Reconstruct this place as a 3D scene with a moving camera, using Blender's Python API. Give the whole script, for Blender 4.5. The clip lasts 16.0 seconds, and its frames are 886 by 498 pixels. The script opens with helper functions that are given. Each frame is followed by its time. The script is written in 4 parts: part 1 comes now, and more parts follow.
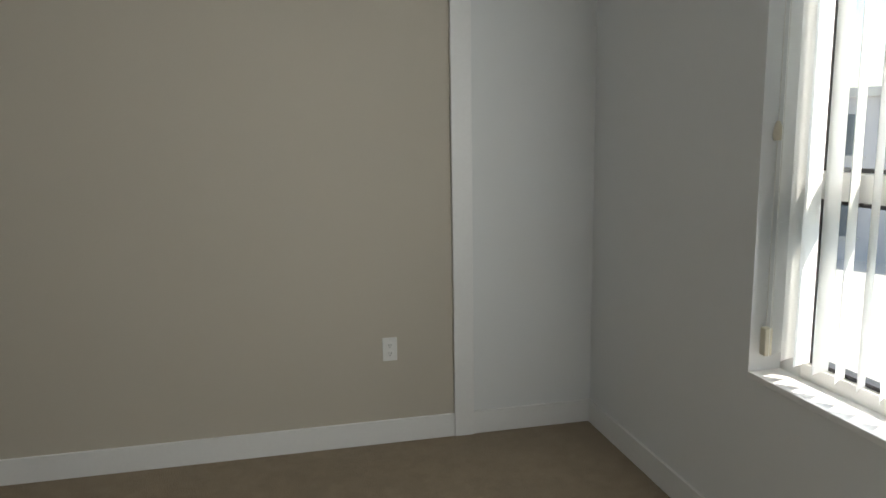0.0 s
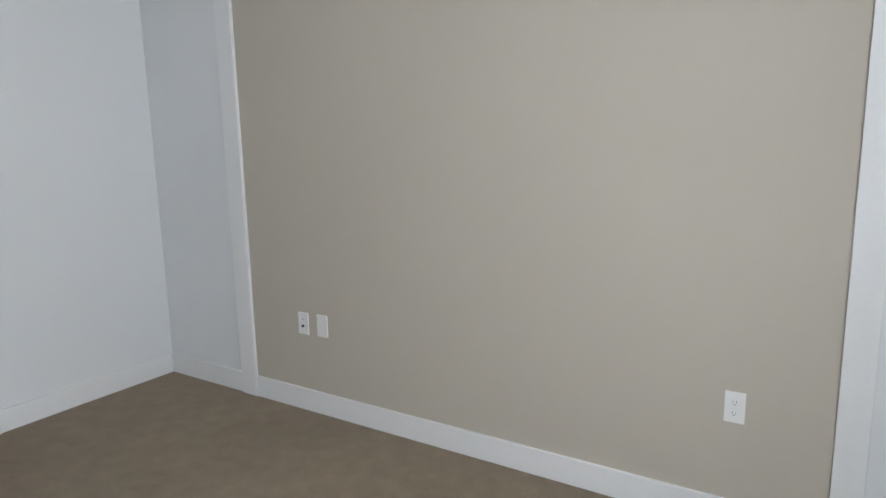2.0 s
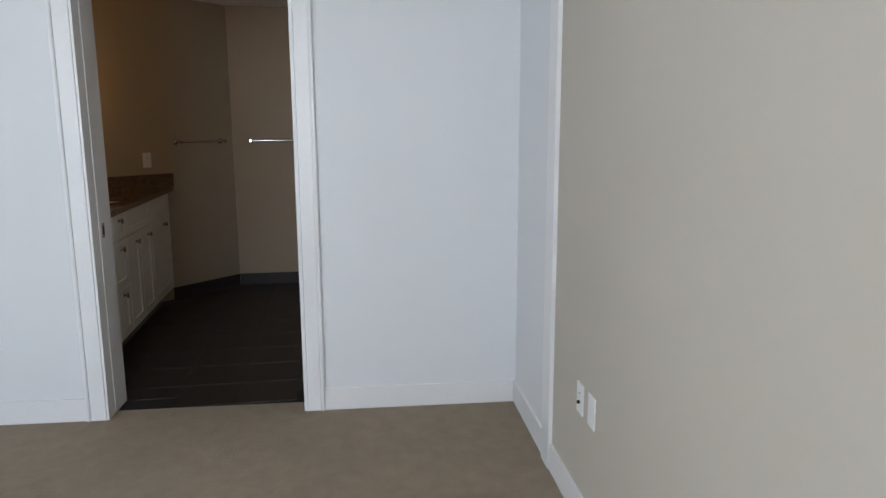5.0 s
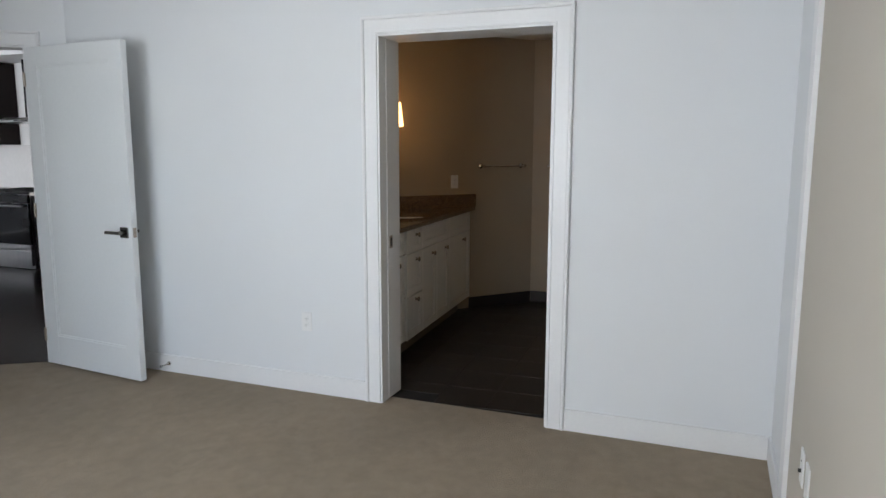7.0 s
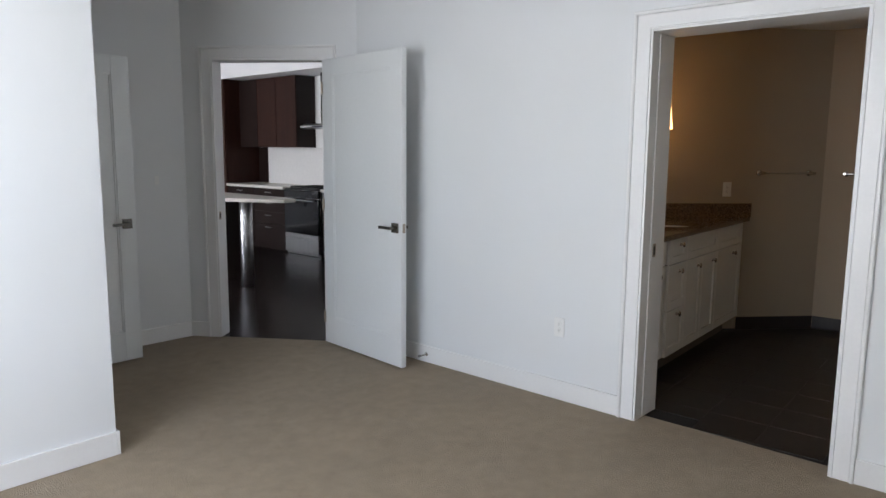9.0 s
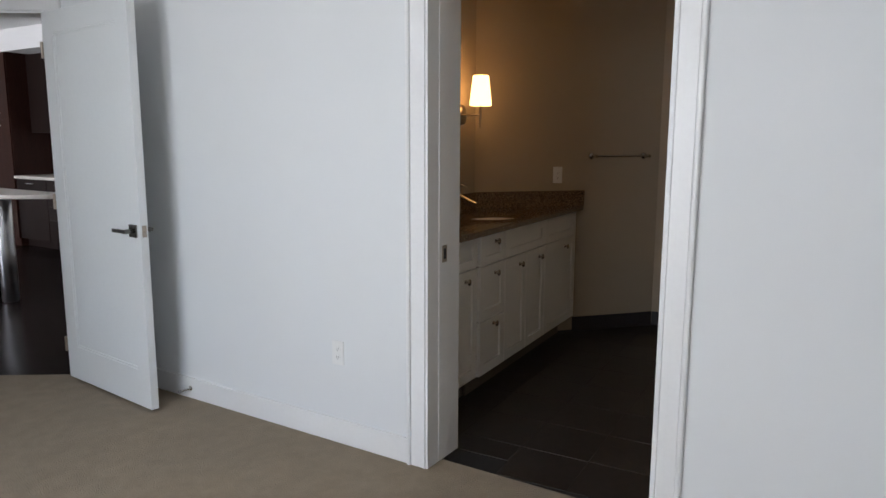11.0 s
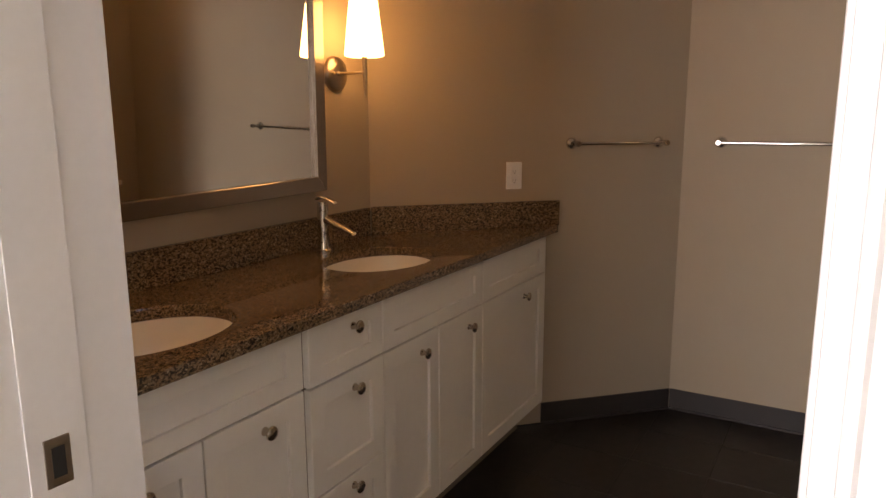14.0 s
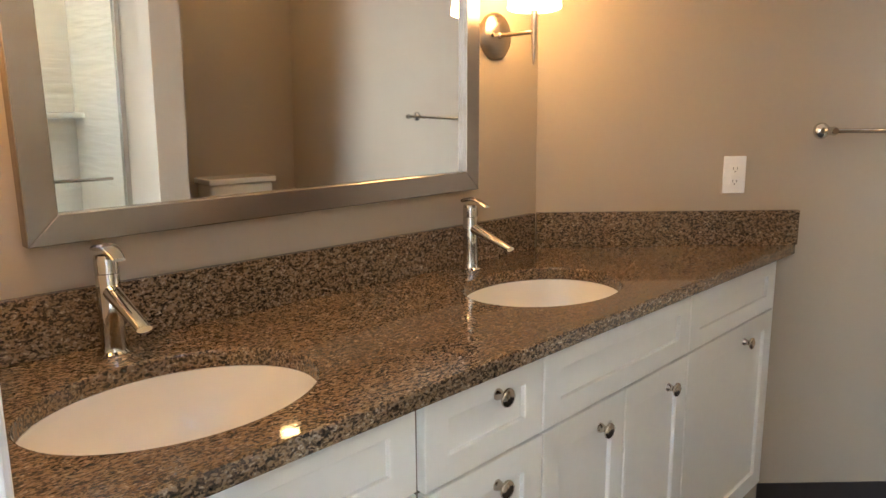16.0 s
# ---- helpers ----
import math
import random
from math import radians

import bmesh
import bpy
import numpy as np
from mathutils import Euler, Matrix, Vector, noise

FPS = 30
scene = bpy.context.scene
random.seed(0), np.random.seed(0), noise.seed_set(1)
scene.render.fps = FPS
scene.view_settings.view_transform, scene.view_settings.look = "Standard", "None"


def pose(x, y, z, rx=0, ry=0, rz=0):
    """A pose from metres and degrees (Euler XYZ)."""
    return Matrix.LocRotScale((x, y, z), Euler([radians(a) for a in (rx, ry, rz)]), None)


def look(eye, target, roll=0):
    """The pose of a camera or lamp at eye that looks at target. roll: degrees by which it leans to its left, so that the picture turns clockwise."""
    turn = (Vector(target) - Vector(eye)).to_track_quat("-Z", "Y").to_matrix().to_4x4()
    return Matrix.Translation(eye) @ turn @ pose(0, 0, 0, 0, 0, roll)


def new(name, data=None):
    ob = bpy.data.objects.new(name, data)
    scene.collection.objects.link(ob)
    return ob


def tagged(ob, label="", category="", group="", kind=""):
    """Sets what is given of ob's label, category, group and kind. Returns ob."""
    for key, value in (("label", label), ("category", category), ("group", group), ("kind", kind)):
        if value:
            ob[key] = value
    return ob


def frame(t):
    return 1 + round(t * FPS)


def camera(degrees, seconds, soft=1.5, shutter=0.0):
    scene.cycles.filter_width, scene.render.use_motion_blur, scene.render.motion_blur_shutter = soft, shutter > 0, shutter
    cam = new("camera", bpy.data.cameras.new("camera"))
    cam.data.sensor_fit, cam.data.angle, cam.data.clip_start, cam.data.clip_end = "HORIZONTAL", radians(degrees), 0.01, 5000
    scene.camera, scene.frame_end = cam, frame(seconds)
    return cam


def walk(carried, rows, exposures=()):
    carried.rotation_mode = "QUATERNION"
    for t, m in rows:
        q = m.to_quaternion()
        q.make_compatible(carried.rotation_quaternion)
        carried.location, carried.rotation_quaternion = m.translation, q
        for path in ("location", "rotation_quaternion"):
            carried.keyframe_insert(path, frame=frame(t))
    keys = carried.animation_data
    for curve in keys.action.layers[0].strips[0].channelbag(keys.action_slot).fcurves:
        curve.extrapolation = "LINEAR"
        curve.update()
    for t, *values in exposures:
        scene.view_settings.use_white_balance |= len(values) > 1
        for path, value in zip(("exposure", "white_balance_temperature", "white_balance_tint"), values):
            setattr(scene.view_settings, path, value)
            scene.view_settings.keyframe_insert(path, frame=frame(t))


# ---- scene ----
cam = camera(65.0, 16.0)
PATH = [
    (0, (2.758, -3.181, 1.472), (3.186, -1.254, 1.149), -0.9),
    (0.5, (2.959, -3.057, 1.463), (3.035, -1.085, 1.139), -0.8),
    (1, (3.22, -2.936, 1.487), (2.897, -0.995, 1.126), -0.9),
    (1.5, (3.456, -2.777, 1.483), (2.785, -0.929, 1.114), -1.0),
    (2, (3.603, -2.48, 1.488), (2.527, -0.835, 1.117), -1.1),
    (2.5, (3.615, -2.175, 1.414), (2.263, -0.745, 1.056), -0.6),
    (3, (3.606, -1.841, 1.429), (2.06, -0.632, 1.049), -0.5),
    (3.5, (3.585, -1.499, 1.447), (1.867, -0.554, 1.058), -0.8),
    (4, (3.469, -1.223, 1.447), (1.641, -0.508, 1.063), -0.4),
    (4.2, (3.401, -1.102, 1.431), (1.532, -0.496, 1.056), -0.3),
    (6.3, (3.515, -0.419, 1.486), (1.577, -0.797, 1.17), -0.4),
    (6.5, (3.509, -0.363, 1.479), (1.591, -0.845, 1.175), -0.3),
    (7, (3.512, -0.319, 1.488), (1.668, -1.037, 1.196), 0.1),
    (7.5, (3.516, -0.327, 1.5), (1.757, -1.237, 1.218), 0.3),
    (8, (3.527, -0.342, 1.498), (1.861, -1.416, 1.234), 0.5),
    (8.2, (3.525, -0.352, 1.49), (1.894, -1.48, 1.236), 0.5),
    (9.25, (3.385, -0.42, 1.462), (2.00, -1.70, 1.19), 0.5),
    (10.3, (2.909, -0.474, 1.436), (1.356, -1.702, 1.152), 0.5),
    (10.5, (2.763, -0.47, 1.422), (1.165, -1.639, 1.133), 0.4),
    (11, (2.39, -0.484, 1.421), (0.719, -1.538, 1.112), 0.2),
    (11.5, (1.999, -0.57, 1.421), (0.301, -1.576, 1.094), 0.3),
    (12, (1.639, -0.581, 1.434), (-0.058, -1.578, 1.082), 0.0),
    (12.5, (1.265, -0.657, 1.439), (-0.429, -1.654, 1.072), -0.2),
    (13, (0.93, -0.831, 1.441), (-0.763, -1.829, 1.07), 0.2),
    (13.5, (0.624, -0.963, 1.419), (-1.055, -1.983, 1.043), 0.0),
    (14, (0.36, -1.079, 1.424), (-1.282, -2.159, 1.053), -0.2),
    (14.5, (0.187, -1.223, 1.396), (-1.405, -2.381, 1.044), -0.2),
    (15, (0.068, -1.348, 1.388), (-1.456, -2.591, 1.026), -0.1),
    (15.5, (-0.058, -1.444, 1.361), (-1.496, -2.787, 1.004), -0.4),
    (16, (-0.163, -1.487, 1.352), (-1.495, -2.934, 0.989), -0.5),
]
walk(cam, [(t, look(eye, target, roll)) for t, eye, target, roll in PATH],
     exposures=[(0, 1.12, 7100, 8.5), (0.5, 1.51, 6900, 10), (1.0, 1.96, 6700, 10), (1.5, 2.01, 6500, 10), (2.0, 2.1, 6350, 12.5), (2.5, 2.16, 6250, 12.5), (3.0, 2.14, 6200, 12.5), (3.5, 2.17, 6150, 13), (6.5, 2.33, 6280, 12),
                (8.0, 2.38, 6400, 14), (11, 2.36, 6400, 14.5), (12.5, 2.48, 6600, 15), (13.0, 2.55, 6700, 16), (13.5, 2.7, 7000, 17), (14.0, 3.5, 7600, 25), (14.5, 4.45, 6450, 18), (15.0, 4.74, 6100, 13), (15.5, 4.92, 5850, 10), (16, 5.06, 5700, 8)])

# ---- light ----
world = bpy.data.worlds.new("World")
scene.world = world
world.use_nodes = True
wnt = world.node_tree
sky = wnt.nodes.new("ShaderNodeTexSky")
sky.sky_type, sky.sun_disc = "NISHITA", False
sky.sun_elevation, sky.sun_rotation = radians(47), radians(134)
wnt.links.new(sky.outputs["Color"], wnt.nodes["Background"].inputs["Color"])
wnt.nodes["Background"].inputs["Strength"].default_value = 0.15

sun = new("sun", bpy.data.lights.new("sun", "SUN"))
sun.data.energy, sun.data.angle, sun.data.color = 5.0, radians(0.5), (1.0, 0.95, 0.88)
sun.matrix_world = look((0, 0, 0), (-0.49, 0.48, -0.73))


def area(name, eye, target, sx, sy, watts, colour):
    ob = new(name, bpy.data.lights.new(name, "AREA"))
    ob.data.shape, ob.data.size, ob.data.size_y = "RECTANGLE", sx, sy
    ob.data.energy, ob.data.color = watts, colour
    ob.matrix_world = look(eye, target)
    return ob


# daylight that enters by the bedroom's window and by an assumed, unseen kitchen window
area("window_daylight", (4.19, -2.30, 1.50), (0, -2.2, 1.1), 1.7, 1.5, 12.6, (0.90, 0.96, 1.0))
# added out of view and tilted up to brighten the kitchen's soffit and ceiling
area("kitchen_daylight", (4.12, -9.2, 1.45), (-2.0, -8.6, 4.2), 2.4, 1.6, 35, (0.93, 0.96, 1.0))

# ---- bathroom frame: it stands 3.2 degrees askew to the bedroom ----
BATH = Matrix.Translation((-0.857, -2.281, 0)) @ pose(0, 0, 0, 0, 0, 3.2) @ Matrix.Translation((0.857, 2.281, 0))


def bath(x, y, z=0.0):
    return BATH @ Vector((x, y, z))


# ---- materials ----
def material(name, colour, rough=0.5, metal=0.0, grain=None, bump=0.0, scale=200.0, spread=0.06, stretch=(1, 1, 1), coat=0.0):
    """Principled surface; colour varied at two scales, with fine relief."""
    m = bpy.data.materials.new(name)
    m.use_nodes = True
    nt = m.node_tree
    b = nt.nodes["Principled BSDF"]
    b.inputs["Roughness"].default_value, b.inputs["Metallic"].default_value = rough, metal
    b.inputs["Coat Weight"].default_value = coat
    tc = nt.nodes.new("ShaderNodeTexCoord")
    mp = nt.nodes.new("ShaderNodeMapping")
    mp.inputs["Scale"].default_value = stretch
    nt.links.new(tc.outputs["Object"], mp.inputs["Vector"])
    big, small = nt.nodes.new("ShaderNodeTexNoise"), nt.nodes.new("ShaderNodeTexNoise")
    big.inputs["Scale"].default_value, big.inputs["Detail"].default_value = 1.7, 3
    small.inputs["Scale"].default_value, small.inputs["Detail"].default_value = scale, 4
    for n in (big, small):
        nt.links.new(mp.outputs["Vector"], n.inputs["Vector"])
    mix = nt.nodes.new("ShaderNodeMath")
    mix.operation = "MULTIPLY_ADD"
    nt.links.new(small.outputs["Fac"], mix.inputs[0])
    mix.inputs[1].default_value = 0.6
    half = nt.nodes.new("ShaderNodeMath")
    half.operation = "MULTIPLY"
    half.inputs[1].default_value = 0.4
    nt.links.new(big.outputs["Fac"], half.inputs[0])
    nt.links.new(half.outputs[0], mix.inputs[2])
    ramp = nt.nodes.new("ShaderNodeValToRGB")
    ramp.color_ramp.elements[0].position, ramp.color_ramp.elements[1].position = 0.3, 0.7
    ramp.color_ramp.elements[0].color = [c * (1 - spread) for c in colour] + [1]
    ramp.color_ramp.elements[1].color = [min(1, c * (1 + spread)) for c in (grain or colour)] + [1]
    nt.links.new(mix.outputs[0], ramp.inputs["Fac"])
    nt.links.new(ramp.outputs["Color"], b.inputs["Base Color"])
    if bump:
        bp = nt.nodes.new("ShaderNodeBump")
        bp.inputs["Strength"].default_value, bp.inputs["Distance"].default_value = bump, 0.002
        nt.links.new(small.outputs["Fac"], bp.inputs["Height"])
        nt.links.new(bp.outputs["Normal"], b.inputs["Normal"])
    return m


def carpet_material():
    m = material("carpet", (0.298, 0.230, 0.156), 0.95, spread=0.16, scale=320, bump=1.0)
    nt = m.node_tree
    b = nt.nodes["Principled BSDF"]
    b.inputs["Sheen Weight"].default_value = 0.1
    tc = nt.nodes["Texture Coordinate"]
    mid = nt.nodes.new("ShaderNodeTexNoise")
    mid.inputs["Scale"].default_value, mid.inputs["Detail"].default_value, mid.inputs["Roughness"].default_value = 11, 6, 0.7
    nt.links.new(tc.outputs["Object"], mid.inputs["Vector"])
    wave = nt.nodes.new("ShaderNodeTexWave")
    wave.inputs["Scale"].default_value, wave.inputs["Distortion"].default_value = 30, 12
    wave.inputs["Detail"].default_value, wave.inputs["Detail Scale"].default_value = 3, 1.6
    nt.links.new(tc.outputs["Object"], wave.inputs["Vector"])
    old = b.inputs["Base Color"].links[0].from_socket
    for source, low, high in ((mid, 0.80, 1.15), (wave, 0.95, 1.05)):
        rng = nt.nodes.new("ShaderNodeMapRange")
        rng.inputs["From Min"].default_value, rng.inputs["From Max"].default_value = 0.25, 0.75
        rng.inputs["To Min"].default_value, rng.inputs["To Max"].default_value = low, high
        nt.links.new(source.outputs["Fac"], rng.inputs["Value"])
        mul = nt.nodes.new("ShaderNodeVectorMath")
        mul.operation = "MULTIPLY"
        nt.links.new(old, mul.inputs[0])
        nt.links.new(rng.outputs["Result"], mul.inputs[1])
        old = mul.outputs[0]
    nt.links.new(old, b.inputs["Base Color"])
    bump = next(n for n in nt.nodes if n.type == "BUMP")
    add = nt.nodes.new("ShaderNodeMath")
    add.operation = "MULTIPLY_ADD"
    add.inputs[1].default_value = 0.5
    nt.links.new(wave.outputs["Fac"], add.inputs[0])
    nt.links.new(bump.inputs["Height"].links[0].from_socket, add.inputs[2])
    nt.links.new(add.outputs[0], bump.inputs["Height"])
    bump.inputs["Distance"].default_value = 0.004
    return m


def granite_material():
    m = bpy.data.materials.new("granite")
    m.use_nodes = True
    nt = m.node_tree
    b = nt.nodes["Principled BSDF"]
    b.inputs["Roughness"].default_value = 0.05
    b.inputs["Specular IOR Level"].default_value = 0.5
    tc = nt.nodes.new("ShaderNodeTexCoord")
    flow = nt.nodes.new("ShaderNodeMapping")
    flow.inputs["Rotation"].default_value = (0, 0, radians(24))
    flow.inputs["Scale"].default_value = (0.72, 1.45, 1.1)
    nt.links.new(tc.outputs["Object"], flow.inputs["Vector"])
    warp = nt.nodes.new("ShaderNodeTexNoise")
    warp.inputs["Scale"].default_value, warp.inputs["Detail"].default_value = 60, 5
    nt.links.new(flow.outputs["Vector"], warp.inputs["Vector"])
    mixv = nt.nodes.new("ShaderNodeMix")
    mixv.data_type = "VECTOR"
    mixv.inputs["Factor"].default_value = 0.012
    nt.links.new(flow.outputs["Vector"], mixv.inputs[4])
    nt.links.new(warp.outputs["Color"], mixv.inputs[5])
    cells = nt.nodes.new("ShaderNodeTexVoronoi")
    cells.inputs["Scale"].default_value = 300
    nt.links.new(mixv.outputs[1], cells.inputs["Vector"])
    split = nt.nodes.new("ShaderNodeSeparateColor")
    nt.links.new(cells.outputs["Color"], split.inputs[0])
    patch = nt.nodes.new("ShaderNodeTexNoise")
    patch.inputs["Scale"].default_value, patch.inputs["Detail"].default_value, patch.inputs["Roughness"].default_value = 122, 7, 0.74
    nt.links.new(flow.outputs["Vector"], patch.inputs["Vector"])
    add = nt.nodes.new("ShaderNodeMath")
    add.operation = "MULTIPLY_ADD"
    add.inputs[1].default_value = 0.42
    nt.links.new(split.outputs[0], add.inputs[0])
    sh = nt.nodes.new("ShaderNodeMath")
    sh.operation = "MULTIPLY_ADD"
    sh.inputs[1].default_value, sh.inputs[2].default_value = 1.3, -0.36
    nt.links.new(patch.outputs["Fac"], sh.inputs[0])
    nt.links.new(sh.outputs[0], add.inputs[2])
    ramp = nt.nodes.new("ShaderNodeValToRGB")
    ramp.color_ramp.interpolation = "LINEAR"
    el = ramp.color_ramp.elements
    stops = [(0.20, (0.012, 0.011, 0.010)), (0.35, (0.042, 0.032, 0.025)), (0.46, (0.10, 0.066, 0.038)),
             (0.57, (0.255, 0.170, 0.093)), (0.69, (0.19, 0.14, 0.10)), (0.84, (0.46, 0.37, 0.26))]
    while len(el) < len(stops):
        el.new(0.5)
    for e, (p, c) in zip(el, stops):
        e.position, e.color = p, (*c, 1)
    nt.links.new(add.outputs[0], ramp.inputs["Fac"])
    nt.links.new(ramp.outputs["Color"], b.inputs["Base Color"])
    return m


def slat_material():
    """Thin white vinyl that lets part of the light through."""
    m = material("white_vinyl_slat", (0.90, 0.91, 0.91), 0.5, spread=0.02, scale=30)
    nt = m.node_tree
    b, out = nt.nodes["Principled BSDF"], nt.nodes["Material Output"]
    thin, mix = nt.nodes.new("ShaderNodeBsdfTranslucent"), nt.nodes.new("ShaderNodeMixShader")
    thin.inputs["Color"].default_value = (0.92, 0.94, 0.95, 1)
    mix.inputs[0].default_value = 0.62
    nt.links.new(b.outputs[0], mix.inputs[1])
    nt.links.new(thin.outputs[0], mix.inputs[2])
    nt.links.new(mix.outputs[0], out.inputs["Surface"])
    return m


def wood_material(name, dark, light):
    return material(name, dark, 0.5, grain=light, spread=0.1, scale=26, stretch=(6, 6, 0.5), bump=0.1)


def glow_material(name, colour, strength):
    m = bpy.data.materials.new(name)
    m.use_nodes = True
    nt = m.node_tree
    b = nt.nodes["Principled BSDF"]
    b.inputs["Base Color"].default_value = (0.9, 0.88, 0.82, 1)
    b.inputs["Roughness"].default_value = 0.4
    b.inputs["Emission Color"].default_value = (*colour, 1)
    b.inputs["Emission Strength"].default_value = strength
    return m


def glass_material(name, tint=(0.97, 0.99, 0.98)):
    m = bpy.data.materials.new(name)
    m.use_nodes = True
    nt = m.node_tree
    nt.nodes.remove(nt.nodes["Principled BSDF"])
    out = nt.nodes["Material Output"]
    clear, gloss, mix, fres = (nt.nodes.new(k) for k in ("ShaderNodeBsdfTransparent", "ShaderNodeBsdfGlossy", "ShaderNodeMixShader", "ShaderNodeLayerWeight"))
    clear.inputs["Color"].default_value = (*tint, 1)
    gloss.inputs["Roughness"].default_value = 0.01
    fres.inputs["Blend"].default_value = 0.5
    power, lift = nt.nodes.new("ShaderNodeMath"), nt.nodes.new("ShaderNodeMath")
    power.operation, power.inputs[1].default_value = "POWER", 5.0
    lift.operation, lift.inputs[1].default_value, lift.inputs[2].default_value = "MULTIPLY_ADD", 0.9, 0.04
    nt.links.new(fres.outputs["Facing"], power.inputs[0])
    nt.links.new(power.outputs[0], lift.inputs[0])
    nt.links.new(lift.outputs[0], mix.inputs[0])
    nt.links.new(clear.outputs[0], mix.inputs[1])
    nt.links.new(gloss.outputs[0], mix.inputs[2])
    nt.links.new(mix.outputs[0], out.inputs["Surface"])
    return m


WHITE_WALL = material("white_wall_paint", (0.748, 0.762, 0.772), 0.75, spread=0.025, scale=420, bump=0.12)
BEIGE_WALL = material("beige_wall_paint", (0.515, 0.473, 0.405), 0.78, spread=0.025, scale=420, bump=0.12)
BATH_WALL = material("taupe_bath_paint", (0.420, 0.350, 0.262), 0.7, spread=0.025, scale=420, bump=0.12)
CEILING = material("ceiling_paint", (0.8, 0.8, 0.79), 0.85, spread=0.02, scale=150, bump=0.25)
TRIM = material("white_trim_paint", (0.80, 0.80, 0.80), 0.38, spread=0.02, scale=60, bump=0.03)
DOOR_WHITE = material("white_door_paint", (0.76, 0.78, 0.785), 0.4, spread=0.02, scale=60, bump=0.03)
CARPET = carpet_material()
BATH_FLOOR = material("dark_slate_tile", (0.011, 0.009, 0.0085), 0.45, grain=(0.022, 0.017, 0.015), spread=0.25, scale=22, bump=0.2)
GROUT = material("dark_grout", (0.014, 0.0115, 0.0105), 0.8, spread=0.15, scale=60, bump=0.2)
COVE_BASE = material("grey_vinyl_base", (0.034, 0.029, 0.029), 0.5, spread=0.06, scale=80, bump=0.03)
DARK_FLOOR = material("espresso_floor", (0.009, 0.006, 0.0055), 0.25, grain=(0.015, 0.010, 0.009), spread=0.2, scale=18, stretch=(1, 9, 1), bump=0.06)
DARK_FLOOR.node_tree.nodes["Principled BSDF"].inputs["Specular IOR Level"].default_value = 0.1
CABINET = material("white_cabinet_paint", (0.79, 0.775, 0.735), 0.36, spread=0.02, scale=40, bump=0.03)
# white carcass painted dark, so the gaps between fronts look shaded
SHADOW_BOX = material("carcass_gap_shade", (0.16, 0.13, 0.10), 0.6, spread=0.05, scale=40)
GRANITE = granite_material()
PORCELAIN = material("white_porcelain", (0.80, 0.765, 0.685), 0.16, spread=0.01, scale=6, coat=0.4)
PLASTIC = material("white_plastic", (0.80, 0.80, 0.79), 0.35, spread=0.01, scale=30)
DARK_SLOT = material("dark_slot", (0.03, 0.03, 0.03), 0.5, spread=0.1)
CHROME = material("polished_chrome", (0.62, 0.61, 0.59), 0.06, metal=1.0, spread=0.03, scale=12)
NICKEL = material("brushed_nickel", (0.40, 0.345, 0.29), 0.28, metal=1.0, spread=0.08, scale=30, stretch=(1, 1, 14))
KNOB = material("polished_nickel", (0.50, 0.43, 0.36), 0.10, metal=1.0, spread=0.05, scale=30)
LEVER = material("dark_satin_nickel", (0.20, 0.19, 0.175), 0.22, metal=1.0, spread=0.08, scale=30)
MIRROR_FRAME = material("brushed_champagne_frame", (0.37, 0.31, 0.265), 0.25, metal=1.0, spread=0.10, scale=60, stretch=(1, 1, 14))
STEEL = material("brushed_steel", (0.55, 0.55, 0.56), 0.28, metal=1.0, spread=0.08, scale=40, stretch=(14, 14, 1))
MIRROR = material("mirror_silver", (0.90, 0.90, 0.89), 0.012, metal=1.0, spread=0.004, scale=2)
BLACK_GLASS = material("black_oven_glass", (0.012, 0.012, 0.014), 0.08, spread=0.1, scale=8)
BLACK_GLASS.node_tree.nodes["Principled BSDF"].inputs["Specular IOR Level"].default_value = 0.25
BLACK_IRON = material("black_cast_iron", (0.02, 0.02, 0.02), 0.6, spread=0.2, scale=60, bump=0.2)
RED_WOOD = wood_material("reddish_cabinet_wood", (0.020, 0.0065, 0.0042), (0.040, 0.0135, 0.0082))
RED_WOOD.node_tree.nodes["Principled BSDF"].inputs["Specular IOR Level"].default_value = 0.2
ESPRESSO = wood_material("dark_cabinet_wood", (0.009, 0.0045, 0.0036), (0.017, 0.008, 0.006))
ESPRESSO.node_tree.nodes["Principled BSDF"].inputs["Specular IOR Level"].default_value = 0.2
QUARTZ = material("pale_quartz", (0.62, 0.58, 0.54), 0.3, spread=0.05, scale=50)
BACKSPLASH = material("white_tile", (0.72, 0.71, 0.70), 0.25, spread=0.04, scale=20)
BLIND = material("white_vinyl_rail", (0.82, 0.82, 0.80), 0.45, spread=0.02, scale=30)
SLAT = slat_material()
VINYL = material("white_vinyl_frame", (0.80, 0.80, 0.79), 0.35, spread=0.02, scale=30)
GASKET = material("dark_gasket", (0.06, 0.06, 0.065), 0.5, spread=0.1, scale=30)
ALMOND = material("almond_plastic", (0.70, 0.65, 0.53), 0.4, spread=0.03, scale=30)
SURROUND = material("white_shower_surround", (0.80, 0.79, 0.74), 0.22, spread=0.02, scale=5, stretch=(0.6, 0.6, 5), bump=1.0)
next(n for n in SURROUND.node_tree.nodes if n.type == "BUMP").inputs["Distance"].default_value = 0.012
RUBBER = material("grey_rubber", (0.25, 0.25, 0.25), 0.7, spread=0.1)
SHADE = glow_material("frosted_lamp_glass", (1.0, 0.52, 0.165), 1.02)
DOWNLIGHT = glow_material("downlight_lens", (1.0, 0.56, 0.20), 2.3)
SHOWER_LIGHT = glow_material("shower_light_lens", (1.0, 0.78, 0.48), 9.0)
GLASS = glass_material("clear_glass")
